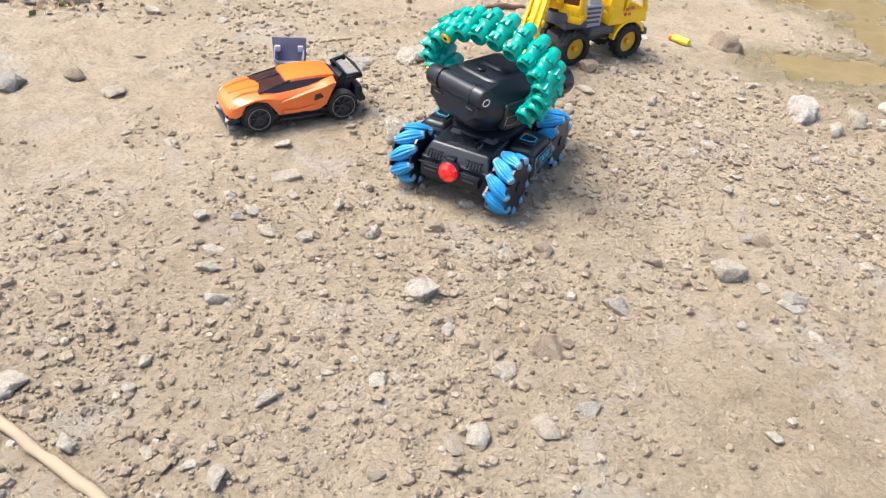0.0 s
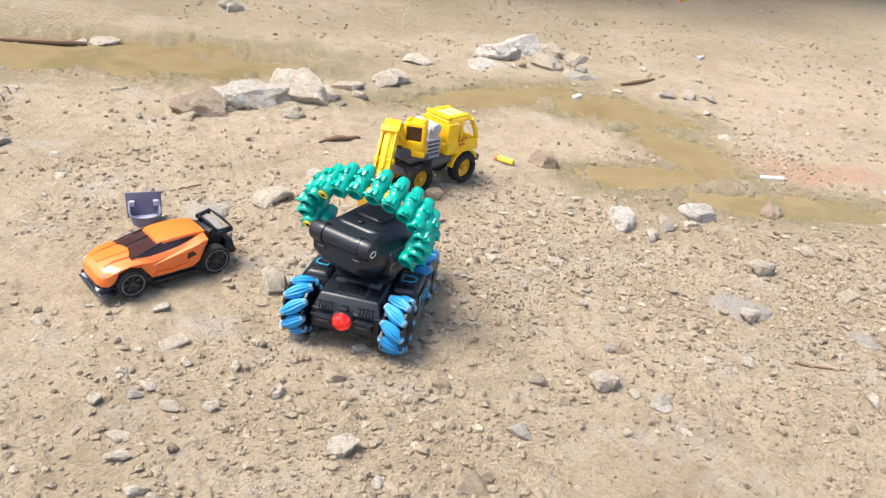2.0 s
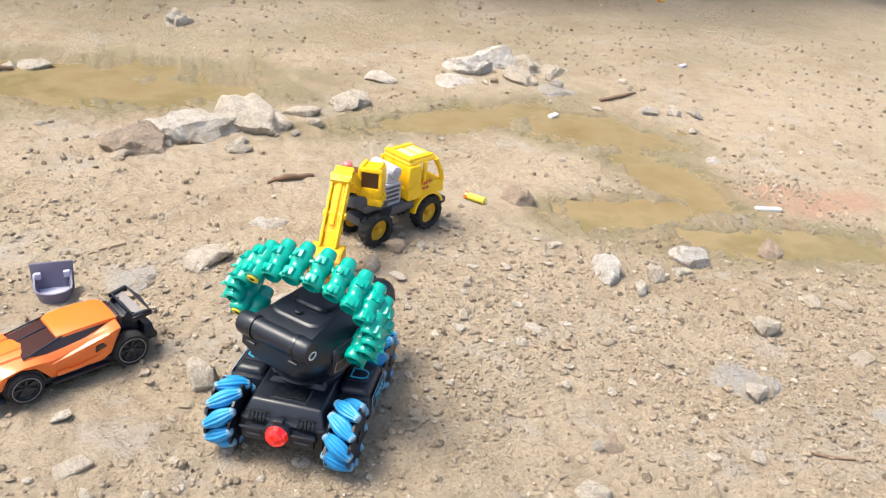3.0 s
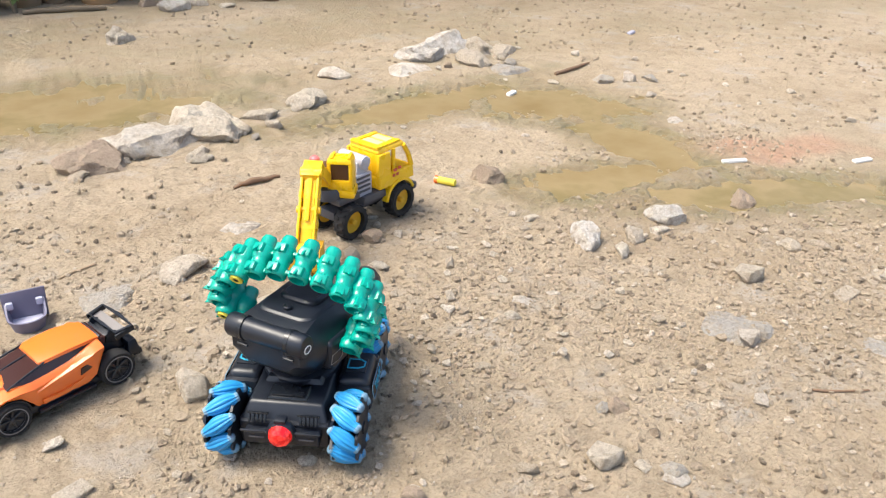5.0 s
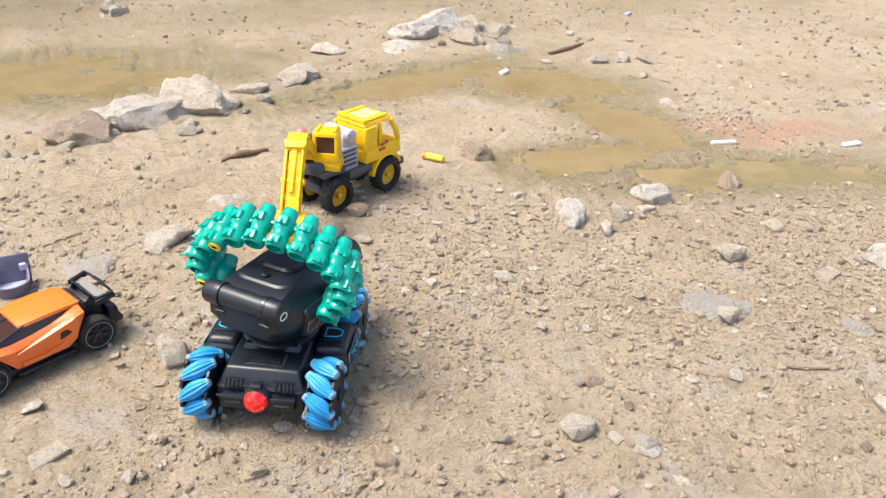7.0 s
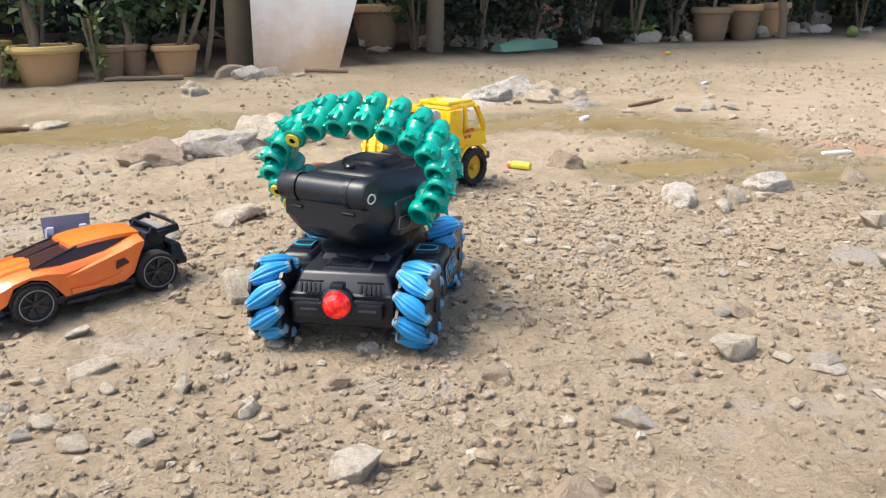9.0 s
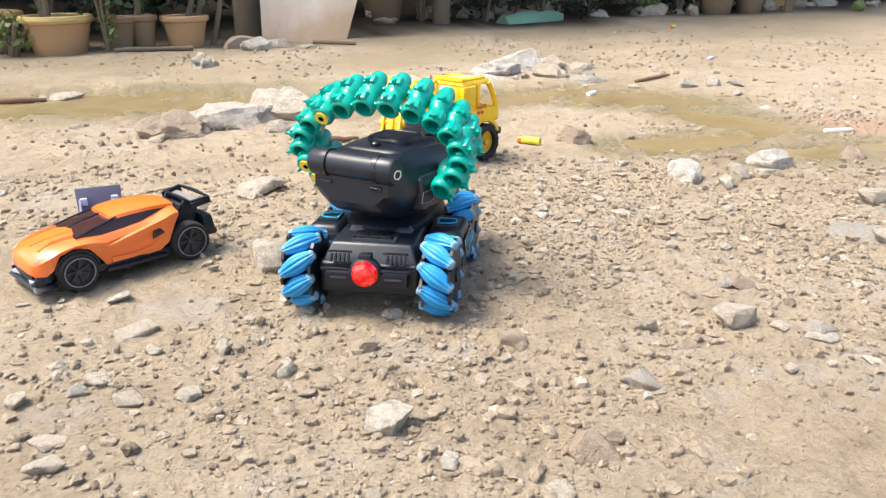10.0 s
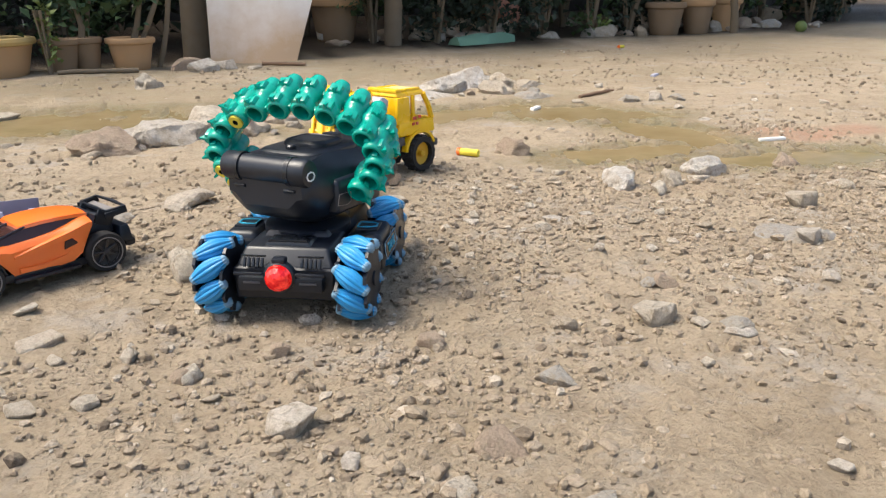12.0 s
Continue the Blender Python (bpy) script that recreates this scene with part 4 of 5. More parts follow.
    part("roof", bm, ORANGE, car, "glossy orange roof panel")
    for s in (-1, 1):
        for y0, y1 in ((0.0375, 0.0325),) if s > 0 else ((0.0375, 0.0325), (0.010, 0.006)):
            bm = B()
            tube(bm, [(0.146, s * y0, 0.0650), (0.118, s * (0.5 * y0 + 0.5 * y1), 0.0730), (0.090, s * y1, 0.0800)], [0.0014] * 3, 6)
            part("windscreen_bar", bm, BLACK, cabin)
    bm = B()
    for k in range(4):
        box(bm, (0.007, 0.052, 0.004), T(0.008 - 0.010 * k, 0, 0.0765 - 0.004 * k) @ Matrix.Rotation(radians(24), 4, "Y"), 0.001)
    box(bm, (0.040, 0.058, 0.024), T(-0.006, 0, 0.056), 0.005, 2, (0.8, 0.9))
    part("engine_cover", bm, BLACK, car)
    # wing
    bm = B()
    outline(bm, [(-0.058, -0.044), (-0.032, -0.040), (-0.030, 0.0), (-0.032, 0.040), (-0.058, 0.044), (-0.062, 0.0)], 0.005, 0.003, T(0.020, 0, 0.0730) @ Matrix.Rotation(radians(8), 4, "Y"))
    for s in (-1, 1):
        box(bm, (0.030, 0.003, 0.008), T(-0.024, s * 0.042, 0.0760) @ Matrix.Rotation(radians(8), 4, "Y"), 0.001)
    wing = part("rear_wing", bm, BLACK, car)
    bm = B()
    box(bm, (0.015, 0.076, 0.002), T(-0.023, 0, 0.0755) @ Matrix.Rotation(radians(12), 4, "Y"), 0.0008)
    part("wing_blade", bm, RIM_EDGE, wing, "smoky grey wing blade")
    for s in (-1, 1):
        bm = B()
        box(bm, (0.024, 0.003, 0.020), T(-0.014, s * 0.026, 0.067) @ Matrix.Rotation(radians(-25), 4, "Y"), 0.001)
        part("wing_strut", bm, BLACK, wing)
    bm = B()
    box(bm, (0.020, 0.086, 0.024), T(-0.034, 0, 0.044), 0.005, 2, (0.7, 0.9))
    box(bm, (0.014, 0.070, 0.010), T(-0.042, 0, 0.028), 0.003)
    part("rear_bumper", bm, BLACK, car)
    return car


CAR_DIR = math.degrees(math.atan2(-0.062, -0.138))
cx, cy = -0.077 - 0.41 * 0.054, 1.391 + 0.912 * 0.054
cx, cy = cx + 0.008 * math.cos(radians(CAR_DIR)), cy + 0.008 * math.sin(radians(CAR_DIR))
toy_car(T(cx, cy, ground_z(cx - 0.06, cy - 0.03) + 0.002) @ Matrix.Rotation(radians(CAR_DIR + 2), 4, "Z") @ Matrix.Diagonal((1.02, 1.0, 1.0, 1)))

# ---- the yellow toy excavator truck ----


def toy_excavator(at):
    """Along x, cab at +x; the near side is -y. Wheels 0.147 apart, x = 0 under the slewing house."""
    ex = thing("toy_excavator", at, "yellow toy wheeled excavator truck with black tyres", "toy excavator")
    for x in (0, 0.147):
        for s in (-1, 1):
            toy_wheel(ex, x, s * 0.042, 0.038, 0.0365, 0.030, s, TYRE, YELLOW_RIM, None, 0, 16)
    bm = B()
    box(bm, (0.20, 0.045, 0.020), T(0.072, 0, 0.050), 0.004)
    box(bm, (0.070, 0.090, 0.018), T(0.072, 0, 0.068), 0.004, 2, (0.9, 1))
    box(bm, (0.060, 0.085, 0.014), T(0.0, 0, 0.086), 0.004)
    box(bm, (0.012, 0.096, 0.016), T(0.196, 0, 0.055), 0.004)
    lathe(bm, [(0.034, 0.090), (0.034, 0.105), (0.030, 0.112)], 22, T(-0.02, 0, 0))
    part("chassis", bm, GREY, ex)
    # engine
    bm = B()
    box(bm, (0.046, 0.070, 0.050), T(0.050, 0, 0.100), 0.004)
    box(bm, (0.036, 0.062, 0.026), T(0.052, 0, 0.136), 0.005, 2, (0.8, 0.9))
    box(bm, (0.020, 0.074, 0.016), T(0.058, 0, 0.148), 0.004, 2)
    lathe(bm, [(0.016, -0.03), (0.018, -0.028), (0.018, 0.028), (0.016, 0.03)], 18, T(0.056, 0, 0.146) @ RX @ Matrix.Diagonal((0.8, 0.8, 1.15, 1)))
    engine = part("engine", bm, SILVER, ex, "silver grey engine block")
    bm = B()
    for k in range(4):
        box(bm, (0.036, 0.004, 0.004), T(0.047, -0.036, 0.088 + 0.010 * k), 0.001)
    part("engine_fin", bm, GREY, engine)
    # cab with window openings as a frame of bars and panels
    bm = B()
    box(bm, (0.110, 0.096, 0.030), T(0.138, 0, 0.093), 0.006, 3, (0.96, 0.98))
    for s in (-1, 1):
        loft(bm, [[(0.147 + q * math.cos(a), s * yy, 0.042 + q * math.sin(a)) for q, yy in ((0.040, 0.036), (0.046, 0.036), (0.046, 0.050), (0.040, 0.050))] for a in [radians(20 + 14 * k) for k in range(12)]])
        box(bm, (0.040, 0.008, 0.052), T(0.100, s * 0.043, 0.130), 0.003, 2, (0.85, 1))
        tube(bm, [(0.187, s * 0.043, 0.106), (0.178, s * 0.042, 0.134), (0.164, s * 0.040, 0.158)], [0.0056] * 3, 8)
        tube(bm, [(0.130, s * 0.043, 0.106), (0.132, s * 0.041, 0.158)], [0.0046] * 2, 8)
    box(bm, (0.008, 0.086, 0.052), T(0.090, 0, 0.130), 0.003)
    cab = part("cab", bm, YELLOW, ex)
    bm = B()
    box(bm, (0.084, 0.084, 0.010), T(0.127, 0, 0.161), 0.004, 3, (0.92, 0.92))
    box(bm, (0.014, 0.078, 0.008), T(0.093, 0, 0.168), 0.003)
    for s in (-1, 1):
        box(bm, (0.064, 0.011, 0.007), T(0.128, s * 0.032, 0.167), 0.003)
    roof = part("roof", bm, YELLOW, cab)
    # two pale plates hold the roof's gloss highlight in their colour
    bm = B()
    for x in (0.114, 0.142):
        box(bm, (0.020, 0.044, 0.004), T(x, 0, 0.1675), 0.001)
    part("roof_panel", bm, YELLOW_SHEEN, roof, "roof panel coloured pale for the gloss highlight")
    bm = B()
    box(bm, (0.030, 0.060, 0.030), T(0.120, 0, 0.116), 0.005)
    part("seat", bm, YELLOW_RIM, cab)
    bm = B()
    for k, (x, z, w) in enumerate(((0.130, 0.120, 0.010), (0.144, 0.122, 0.008), (0.126, 0.109, 0.007), (0.137, 0.109, 0.007))):
        box(bm, (w, 0.002, 0.006), T(x, -0.0485, z - 0.008), 0.0006)
    part("decal", bm, PRINT_RED, cab, "small red printed marks")
    # slewing house turned towards the near side, boom in front of it
    house = Matrix.Translation((-0.002, -0.004, -0.026)) @ Matrix.Rotation(radians(HOUSE_TURN), 4, "Z")
    bm = B()
    box(bm, (0.060, 0.092, 0.018), house @ T(0.002, -0.002, 0.128), 0.004)
    box(bm, (0.048, 0.044, 0.042), house @ T(-0.006, -0.026, 0.152), 0.004)
    part("house", bm, YELLOW, ex)
    # the little cab is a frame round its front window
    bm = B()
    box(bm, (0.040, 0.050, 0.022), house @ T(0.012, 0.016, 0.146), 0.003)
    for y in (-0.0055, 0.0375):
        box(bm, (0.040, 0.0075, 0.060), house @ T(0.012, y, 0.164), 0.0025)
    box(bm, (0.008, 0.050, 0.056), house @ T(-0.006, 0.016, 0.164), 0.0025)
    booth = part("operator_cab", bm, YELLOW, ex)
    bm = B()
    box(bm, (0.042, 0.052, 0.010), house @ T(0.012, 0.016, 0.196), 0.003, 2, (0.9, 0.9))
    for y in (0.000, 0.034):
        box(bm, (0.034, 0.006, 0.005), house @ T(0.012, y, 0.2025), 0.0015)
    part("cab_roof", bm, YELLOW, booth)
    bm = B()
    box(bm, (0.020, 0.034, 0.030), house @ T(0.026, -0.020, 0.158), 0.003)
    part("boom_mount", bm, YELLOW, ex)
    for m, sz in ((T(0.026, 0.016, 0.174), (0.003, 0.037, 0.036)), (T(-0.006, -0.026, 0.1740), (0.036, 0.034, 0.003))):
        bm = B()
        box(bm, sz, house @ m, 0.001)
        part("window", bm, BROWN_WINDOW, ex, "dark brown window")
    bm = B()
    lathe(bm, [(0.010, 0.172), (0.012, 0.176), (0.010, 0.190), (0.005, 0.194)], 14, house @ T(-0.026, -0.046, -0.010))
    part("beacon", bm, PINK, ex, "pinkish red beacon")
    # boom, stick and bucket in the house's x-z plane
    BY = -0.018

    def bar(bm, a, b, w, h, bev=0.002):
        a, b = Vector(a), Vector(b)
        d = b - a
        m = house @ Matrix.Translation((a + b) / 2) @ Vector((1, 0, 0)).rotation_difference(d).to_matrix().to_4x4()
        box(bm, (d.length, w, h), m, bev)
    bm = B()
    for s in (-1, 1):
        bar(bm, (0.022, BY + s * 0.014, 0.150), (0.104, BY + s * 0.014, 0.214), 0.005, 0.022)
    bar(bm, (0.0, BY, 0.160), (0.084, BY, 0.206), 0.018, 0.014)
    bar(bm, (0.092, BY, 0.218), (0.130, BY, 0.204), 0.036, 0.014)
    lathe(bm, [(0.010, -0.020), (0.010, 0.020)], 16, house @ T(0.116, BY, 0.208) @ RX)
    boom = part("boom", bm, YELLOW, ex)
    bm = B()
    bar(bm, (0.116, BY, 0.208), (0.188, BY, 0.098), 0.022, 0.012)
    bar(bm, (0.118, BY, 0.216), (0.158, BY, 0.152), 0.010, 0.008)
    for s in (-1, 1):
        bar(bm, (0.118, BY + s * 0.015, 0.202), (0.190, BY + s * 0.015, 0.098), 0.005, 0.024)
    bar(bm, (0.138, BY, 0.184), (0.172, BY, 0.136), 0.008, 0.010)
    for x, z in ((0.138, 0.174), (0.170, 0.126)):
        bar(bm, (x - 0.006, BY, z + 0.007), (x + 0.006, BY, z - 0.006), 0.040, 0.010)
    lathe(bm, [(0.007, -0.022), (0.007, 0.022)], 14, house @ T(0.154, BY, 0.150) @ RX)
    part("stick", bm, YELLOW, boom)
    bm = B()
    bk = house @ T(0.194, BY, 0.032)
    prof = [(-0.014, 0.070), (0.020, 0.068), (0.030, 0.056), (0.031, 0.030), (0.0, 0.008), (0.010, -0.006)]
    inner = [(x - 0.003 if x > 0 else x + 0.001, z - 0.003) for x, z in prof]
    ring = [p for p in prof] + inner[::-1]
    loft(bm, [[bk @ Vector((x, y, z)) for x, z in ring] for y in (-0.031, 0.031)])
    for y in (-0.030, 0.030):
        loft(bm, [[bk @ Vector((x, yy, z)) for x, z in prof + [(-0.012, 0.020)]] for yy in (y - 0.0016, y + 0.0016)])
    for k in range(5):
        box(bm, (0.010, 0.007, 0.003), bk @ T(0.006, -0.026 + 0.013 * k, -0.008) @ Matrix.Rotation(radians(40), 4, "Y"), 0.001)
    part("bucket", bm, YELLOW_RIM, boom, "amber yellow digging bucket")
    return ex


HOUSE_TURN = -146
ex_turn = math.degrees(math.atan2(0.069, 0.129))
ox, oy = 0.385 - 0.47 * 0.056, 1.714 + 0.88 * 0.056
toy_excavator(T(ox + 0.004, oy - 0.006, ground_z(ox, oy) - 0.001) @ Matrix.Rotation(radians(ex_turn), 4, "Z"))

# ---- the loose toy loader scoop ----


def toy_scoop(at):
    """A bowl with a rounded front lip, an upright back plate and a pale inside."""
    sc = thing("toy_scoop", at, "loose violet grey plastic toy loader scoop", "toy scoop")
    plan = [(-0.035, 0.022)] + [(0.035 * math.cos(a), -0.008 + 0.030 * math.sin(a)) for a in [math.pi + math.pi * k / 12 for k in range(13)]] + [(0.035, 0.022)]
    rings = []
    for x, y in plan:
        h = 0.026 + 0.018 * smooth(-0.02, 0.022, y)
        k = 0.90
        rings.append([(x * 0.80, y * 0.85, 0.0), (x, y, h), (x * k, y * k, h), (x * 0.72, y * 0.75, 0.004)])
    bm = B()
    loft(bm, rings)
    part("bowl", bm, VIOLET, sc)
    bm = B()
    box(bm, (0.074, 0.005, 0.062), T(0, 0.024, 0.033) @ Matrix.Rotation(radians(-6), 4, "X"), 0.0015, 2, (1.06, 1))
    part("back_plate", bm, VIOLET, sc)
    bm = B()
    loft(bm, [[(x * q, y * q + 0.001, z) for x, y in plan] for q, z in ((0.78, 0.003), (0.80, 0.008))])
    part("inner_floor", bm, VIOLET_PALE, sc, "pale violet inner floor")
    for s in (-1, 1):
        bm = B()
        box(bm, (0.012, 0.009, 0.014), T(s * 0.026, 0.016, 0.040), 0.002)
        part("lug", bm, VIOLET_PALE, sc)
    return sc


toy_scoop(T(-0.215, 1.615, ground_z(-0.215, 1.615) + 0.001) @ Matrix.Rotation(radians(5), 4, "Z") @ Matrix.Diagonal((0.88, 0.88, 0.85, 1)))

# ---- small litter ----


def dart(at, label):
    d = thing("foam_dart", at, label, "toy dart")
    bm = B()
    lathe(bm, [(0.0075, -0.026), (0.0085, -0.025), (0.0085, 0.018), (0.008, 0.019)], 16, RY)
    part("foam_body", bm, YELLOW_DART, d)
    bm = B()
    lathe(bm, [(0.0086, -0.034), (0.0092, -0.031), (0.0092, -0.026), (0.007, -0.0255)], 16, RY)
    part("tip", bm, ORANGE, d, "orange rubber tip")
    return d


dart(T(0.685, 1.915, ground_z(0.685, 1.915) + 0.009) @ Matrix.Rotation(radians(-48), 4, "Z"), "yellow foam toy dart lying on the dirt")
dart(T(2.80, 4.46, ground_z(2.8, 4.46) + 0.009) @ Matrix.Rotation(radians(20), 4, "Z"), "orange and yellow foam dart lying far off")


def flat_bit(x, y, size, turn, mat, label, category):
    bm = B()
    box(bm, size, I4, min(size) * 0.3, 2)
    for v in bm.verts:
        v.co.z += 0.12 * size[1] * math.sin(v.co.x / size[0] * 4)
    ob = new(category.replace(" ", "_"), finish(bm, "bit", mat))
    ob.matrix_basis = T(x, y, max(ground_z(x, y), WATER_Z) + size[2] * 0.6) @ Matrix.Rotation(radians(turn), 4, "Z")
    return tagged(ob, label, category)


flat_bit(1.45, 1.79, (0.066, 0.014, 0.008), -18, WHITE, "white plastic strip lying by the puddle", "plastic strip")
flat_bit(1.774, 1.67, (0.05, 0.018, 0.006), -10, WHITE, "white plastic scrap lying on red soil", "plastic scrap")
flat_bit(1.18, 2.53, (0.034, 0.018, 0.010), 20, WHITE, "small white scrap lying in the puddle", "white scrap")
flat_bit(2.05, 3.10, (0.035, 0.02, 0.010), 20, VIOLET_PALE, "pale blue scrap on the far dirt", "plastic scrap")
bm = B()
bmesh.ops.create_icosphere(bm, subdivisions=3, radius=0.045)
for v in bm.verts:
    v.co *= 1 + 0.05 * noise.noise(v.co * 30)
lime = new("lime_fruit", finish(bm, "lime_fruit", LEAF_BRIGHT, True, 60))
lime.matrix_basis = T(4.95, 5.2, ground_z(4.95, 5.2) + 0.04)
tagged(lime, "small yellow green fruit on the dirt", "fruit")


def twig(name, pts, radii, mat, label):
    bm = B()
    fine, fr = [], []
    for (a, b), (ra, rb) in zip(zip(pts, pts[1:]), zip(radii, radii[1:])):
        for k in range(6):
            t = k / 6
            x, y = a[0] + (b[0] - a[0]) * t, a[1] + (b[1] - a[1]) * t
            r = ra + (rb - ra) * t
            fine.append((x + 0.003 * noise.noise(Vector((x * 20, y * 20, 1))), y, max(ground_z(x, y), WATER_Z) + r * 0.8 + (a[2] + (b[2] - a[2]) * t)))
            fr.append(r * (1 + 0.25 * noise.noise(Vector((x * 60, y * 60, 2)))))
    tube(bm, fine, fr, 9)
    ob = new(name, finish(bm, name, mat, True, 50))
    return tagged(ob, label, "stick")


twig("dry_stalk", [(-0.45, 0.815, 0), (-0.425, 0.69, 0.006), (-0.385, 0.655, 0.003), (-0.30, 0.597, 0.002), (-0.20, 0.527, 0)], [0.0024, 0.0036, 0.0058, 0.0066, 0.0072], STRAW, "bent dry straw coloured stalk lying on the dirt")
twig("twig", [(0.205, 2.06, 0), (0.26, 2.075, 0.003), (0.33, 2.10, 0)], [0.004, 0.008, 0.003], TWIG, "short dark brown twig on the dirt")
twig("twig", [(-0.17, 1.76, 0), (-0.09, 1.80, 0.002)], [0.0025, 0.002], STRAW, "thin pale twig on the dirt")
twig("twig", [(1.42, 2.66, 0), (1.52, 2.69, 0.003), (1.62, 2.74, 0.002)], [0.006, 0.007, 0.003], TWIG, "dark driftwood twig by the puddle")
twig("twig", [(-0.72, 3.02, 0), (-0.52, 2.98, 0.004), (-0.44, 3.00, 0)], [0.008, 0.010, 0.006], TWIG, "dark twig at the puddle edge")
twig("twig", [(0.90, 0.99, 0), (1.0, 0.95, 0.002)], [0.0025, 0.0015], TWIG, "thin dark twig on the gravel")
twig("twig", [(0.60, 4.26, 0.01), (0.84, 4.18, 0.0)], [0.010, 0.008], TWIG, "dark twig before the white board")
twig("plank", [(-0.30, 4.16, 0.0), (0.10, 4.22, 0.005)], [0.010, 0.013], BARK, "old weathered wooden pole lying before the pots")

# ---- the far edge of the yard: pots, board, posts, shrubs ----


def leaf_cloud(bm, n, centre, spread, size, rng, lean=0.0):
    """Single leaves, each a folded blade of four faces, round a middle."""
    for _ in range(n):
        d = Vector((rng.gauss(0, 0.45), rng.gauss(0, 0.45), rng.gauss(0, 0.45)))
        p = Vector(centre) + Vector((d.x * spread[0], d.y * spread[1], d.z * spread[2]))
        m = Matrix.Translation(p) @ Euler((rng.uniform(-1, 1), rng.uniform(-1, 1), rng.uniform(0, 6.28))).to_matrix().to_4x4()
        L = size * rng.uniform(0.6, 1.4)
        W = L * rng.uniform(0.22, 0.4)
        v = [bm.verts.new(m @ Vector(q)) for q in ((0, 0, 0), (L * 0.4, W, L * 0.10), (L * 0.45, 0, L * 0.04), (L * 0.4, -W, L * 0.10), (L, 0, -L * 0.12))]
        for f in ((0, 2, 1), (0, 3, 2), (1, 2, 4), (2, 3, 4)):
            bm.faces.new([v[i] for i in f])


def pot(x, y, r, h, mat, rim_mat, label, plant=None, seed=0, squash=1.0, leafmat=None):
    z = ground_z(x, y)
    p = thing("plant_pot", T(x, y, z - 0.005), label, "plant pot", "pots along the yard edge")
    bm = B()
    prof = [(r * 0.66, 0), (r * 0.72, h * 0.06), (r * 0.80, h * 0.35), (r * 0.90, h * 0.70), (r * 0.94, h * 0.82), (r * 0.86, h * 0.82), (r * 0.82, h * 0.80)]
    lathe(bm, prof, 28)
    body = part("pot_body", bm, mat, p)
    bm = B()
    lathe(bm, [(r * 0.93, h * 0.80), (r * 1.03, h * 0.83), (r * 1.06, h * 0.90), (r * 1.03, h * 0.98), (r * 0.95, h), (r * 0.86, h * 0.97), (r * 0.86, h * 0.80)], 28, closed=False)
    part("pot_rim", bm, rim_mat, p)
    bm = B()
    lathe(bm, [(r * 0.86, h * 0.80), (r * 0.86, h * 0.86), (r * 0.4, h * 0.89)], 18)
    part("soil", bm, BARK, p)
    if plant:
        rng = random.Random(seed)
        for k in range(plant):
            bm = B()
            a, b = rng.uniform(-0.5, 0.5) * r, rng.uniform(-0.5, 0.5) * r
            tube(bm, [(a, b, h * 0.8), (a * 1.4 + 0.02, b, h * 1.3), (a * 2.2 + rng.uniform(-0.05, 0.08), b, h * 2.6)], [0.018, 0.014, 0.008], 8)
            part("stem", bm, BARK, p)
        bm = B()
        leaf_cloud(bm, 150, (0, 0, h * 2.4), (r * 1.2, r * 1.0, h * 1.0), 0.05, rng)
        part("foliage", bm, leafmat or LEAF, p)
    return p


pot(-0.53, 4.28, 0.150, 0.175, TERRA, TERRA_Y, "wide clay pot with a yellowed rim", 2, 1)
pot(-0.29, 4.38, 0.085, 0.15, CLAY_DARK, CLAY_DARK, "small dark clay pot between larger pots")
pot(-0.18, 4.42, 0.070, 0.15, CLAY_DARK, CLAY_DARK, "small dark clay pot", 1, 3)
pot(0.015, 4.42, 0.108, 0.155, TERRA, TERRA, "reddish clay pot with a pale woody plant", 2, 5)
pot(-0.80, 4.40, 0.12, 0.18, SLATE, TERRA_Y, "grey pot with bushy green plant", 2, 7)
pot(1.25, 5.35, 0.16, 0.27, CLAY_DARK, TERRA, "tall dark clay pot in the shade")
pot(3.82, 5.42, 0.145, 0.24, CLAY_DARK, CLAY_DARK, "tall dark square pot in the shade", 1, 9)
pot(4.14, 5.45, 0.125, 0.26, CLAY_DARK, TERRA, "tall brown clay pot", 1, 10)
pot(4.50, 5.60, 0.15, 0.26, TERRA, TERRA, "tall reddish clay pot", 2, 11)
tip = pot(2.32, 5.80, 0.12, 0.22, BRICK, BRICK, "brick red pot tipped on its side")
tip.matrix_basis = T(2.48, 5.70, ground_z(2.48, 5.7) + 0.20) @ Matrix.Rotation(radians(125), 4, "Y")
stone(2.22, 5.42, 0.24, "b", 1, 20, 0.8, "reddish brown stone beside the tipped pot")


def green_rag():
    bm = B()
    loft(bm, [[(x, -0.05 + 0.02 * math.sin(x * 9), 0.0), (x, -0.03, 0.05 + 0.02 * math.sin(x * 14)), (x, 0.04, 0.05 + 0.015 * math.cos(x * 11)), (x, 0.07, 0.0)] for x in [-0.24 + 0.04 * k for k in range(13)]])
    ob = new("plastic_sheet", finish(bm, "plastic_sheet", GREEN_CLOTH, True, 60))
    ob.matrix_basis = T(2.18, 5.12, ground_z(2.18, 5.12)) @ Matrix.Rotation(radians(14), 4, "Z")
    return tagged(ob, "crumpled faded green plastic sheet on the ground", "plastic sheet")


green_rag()


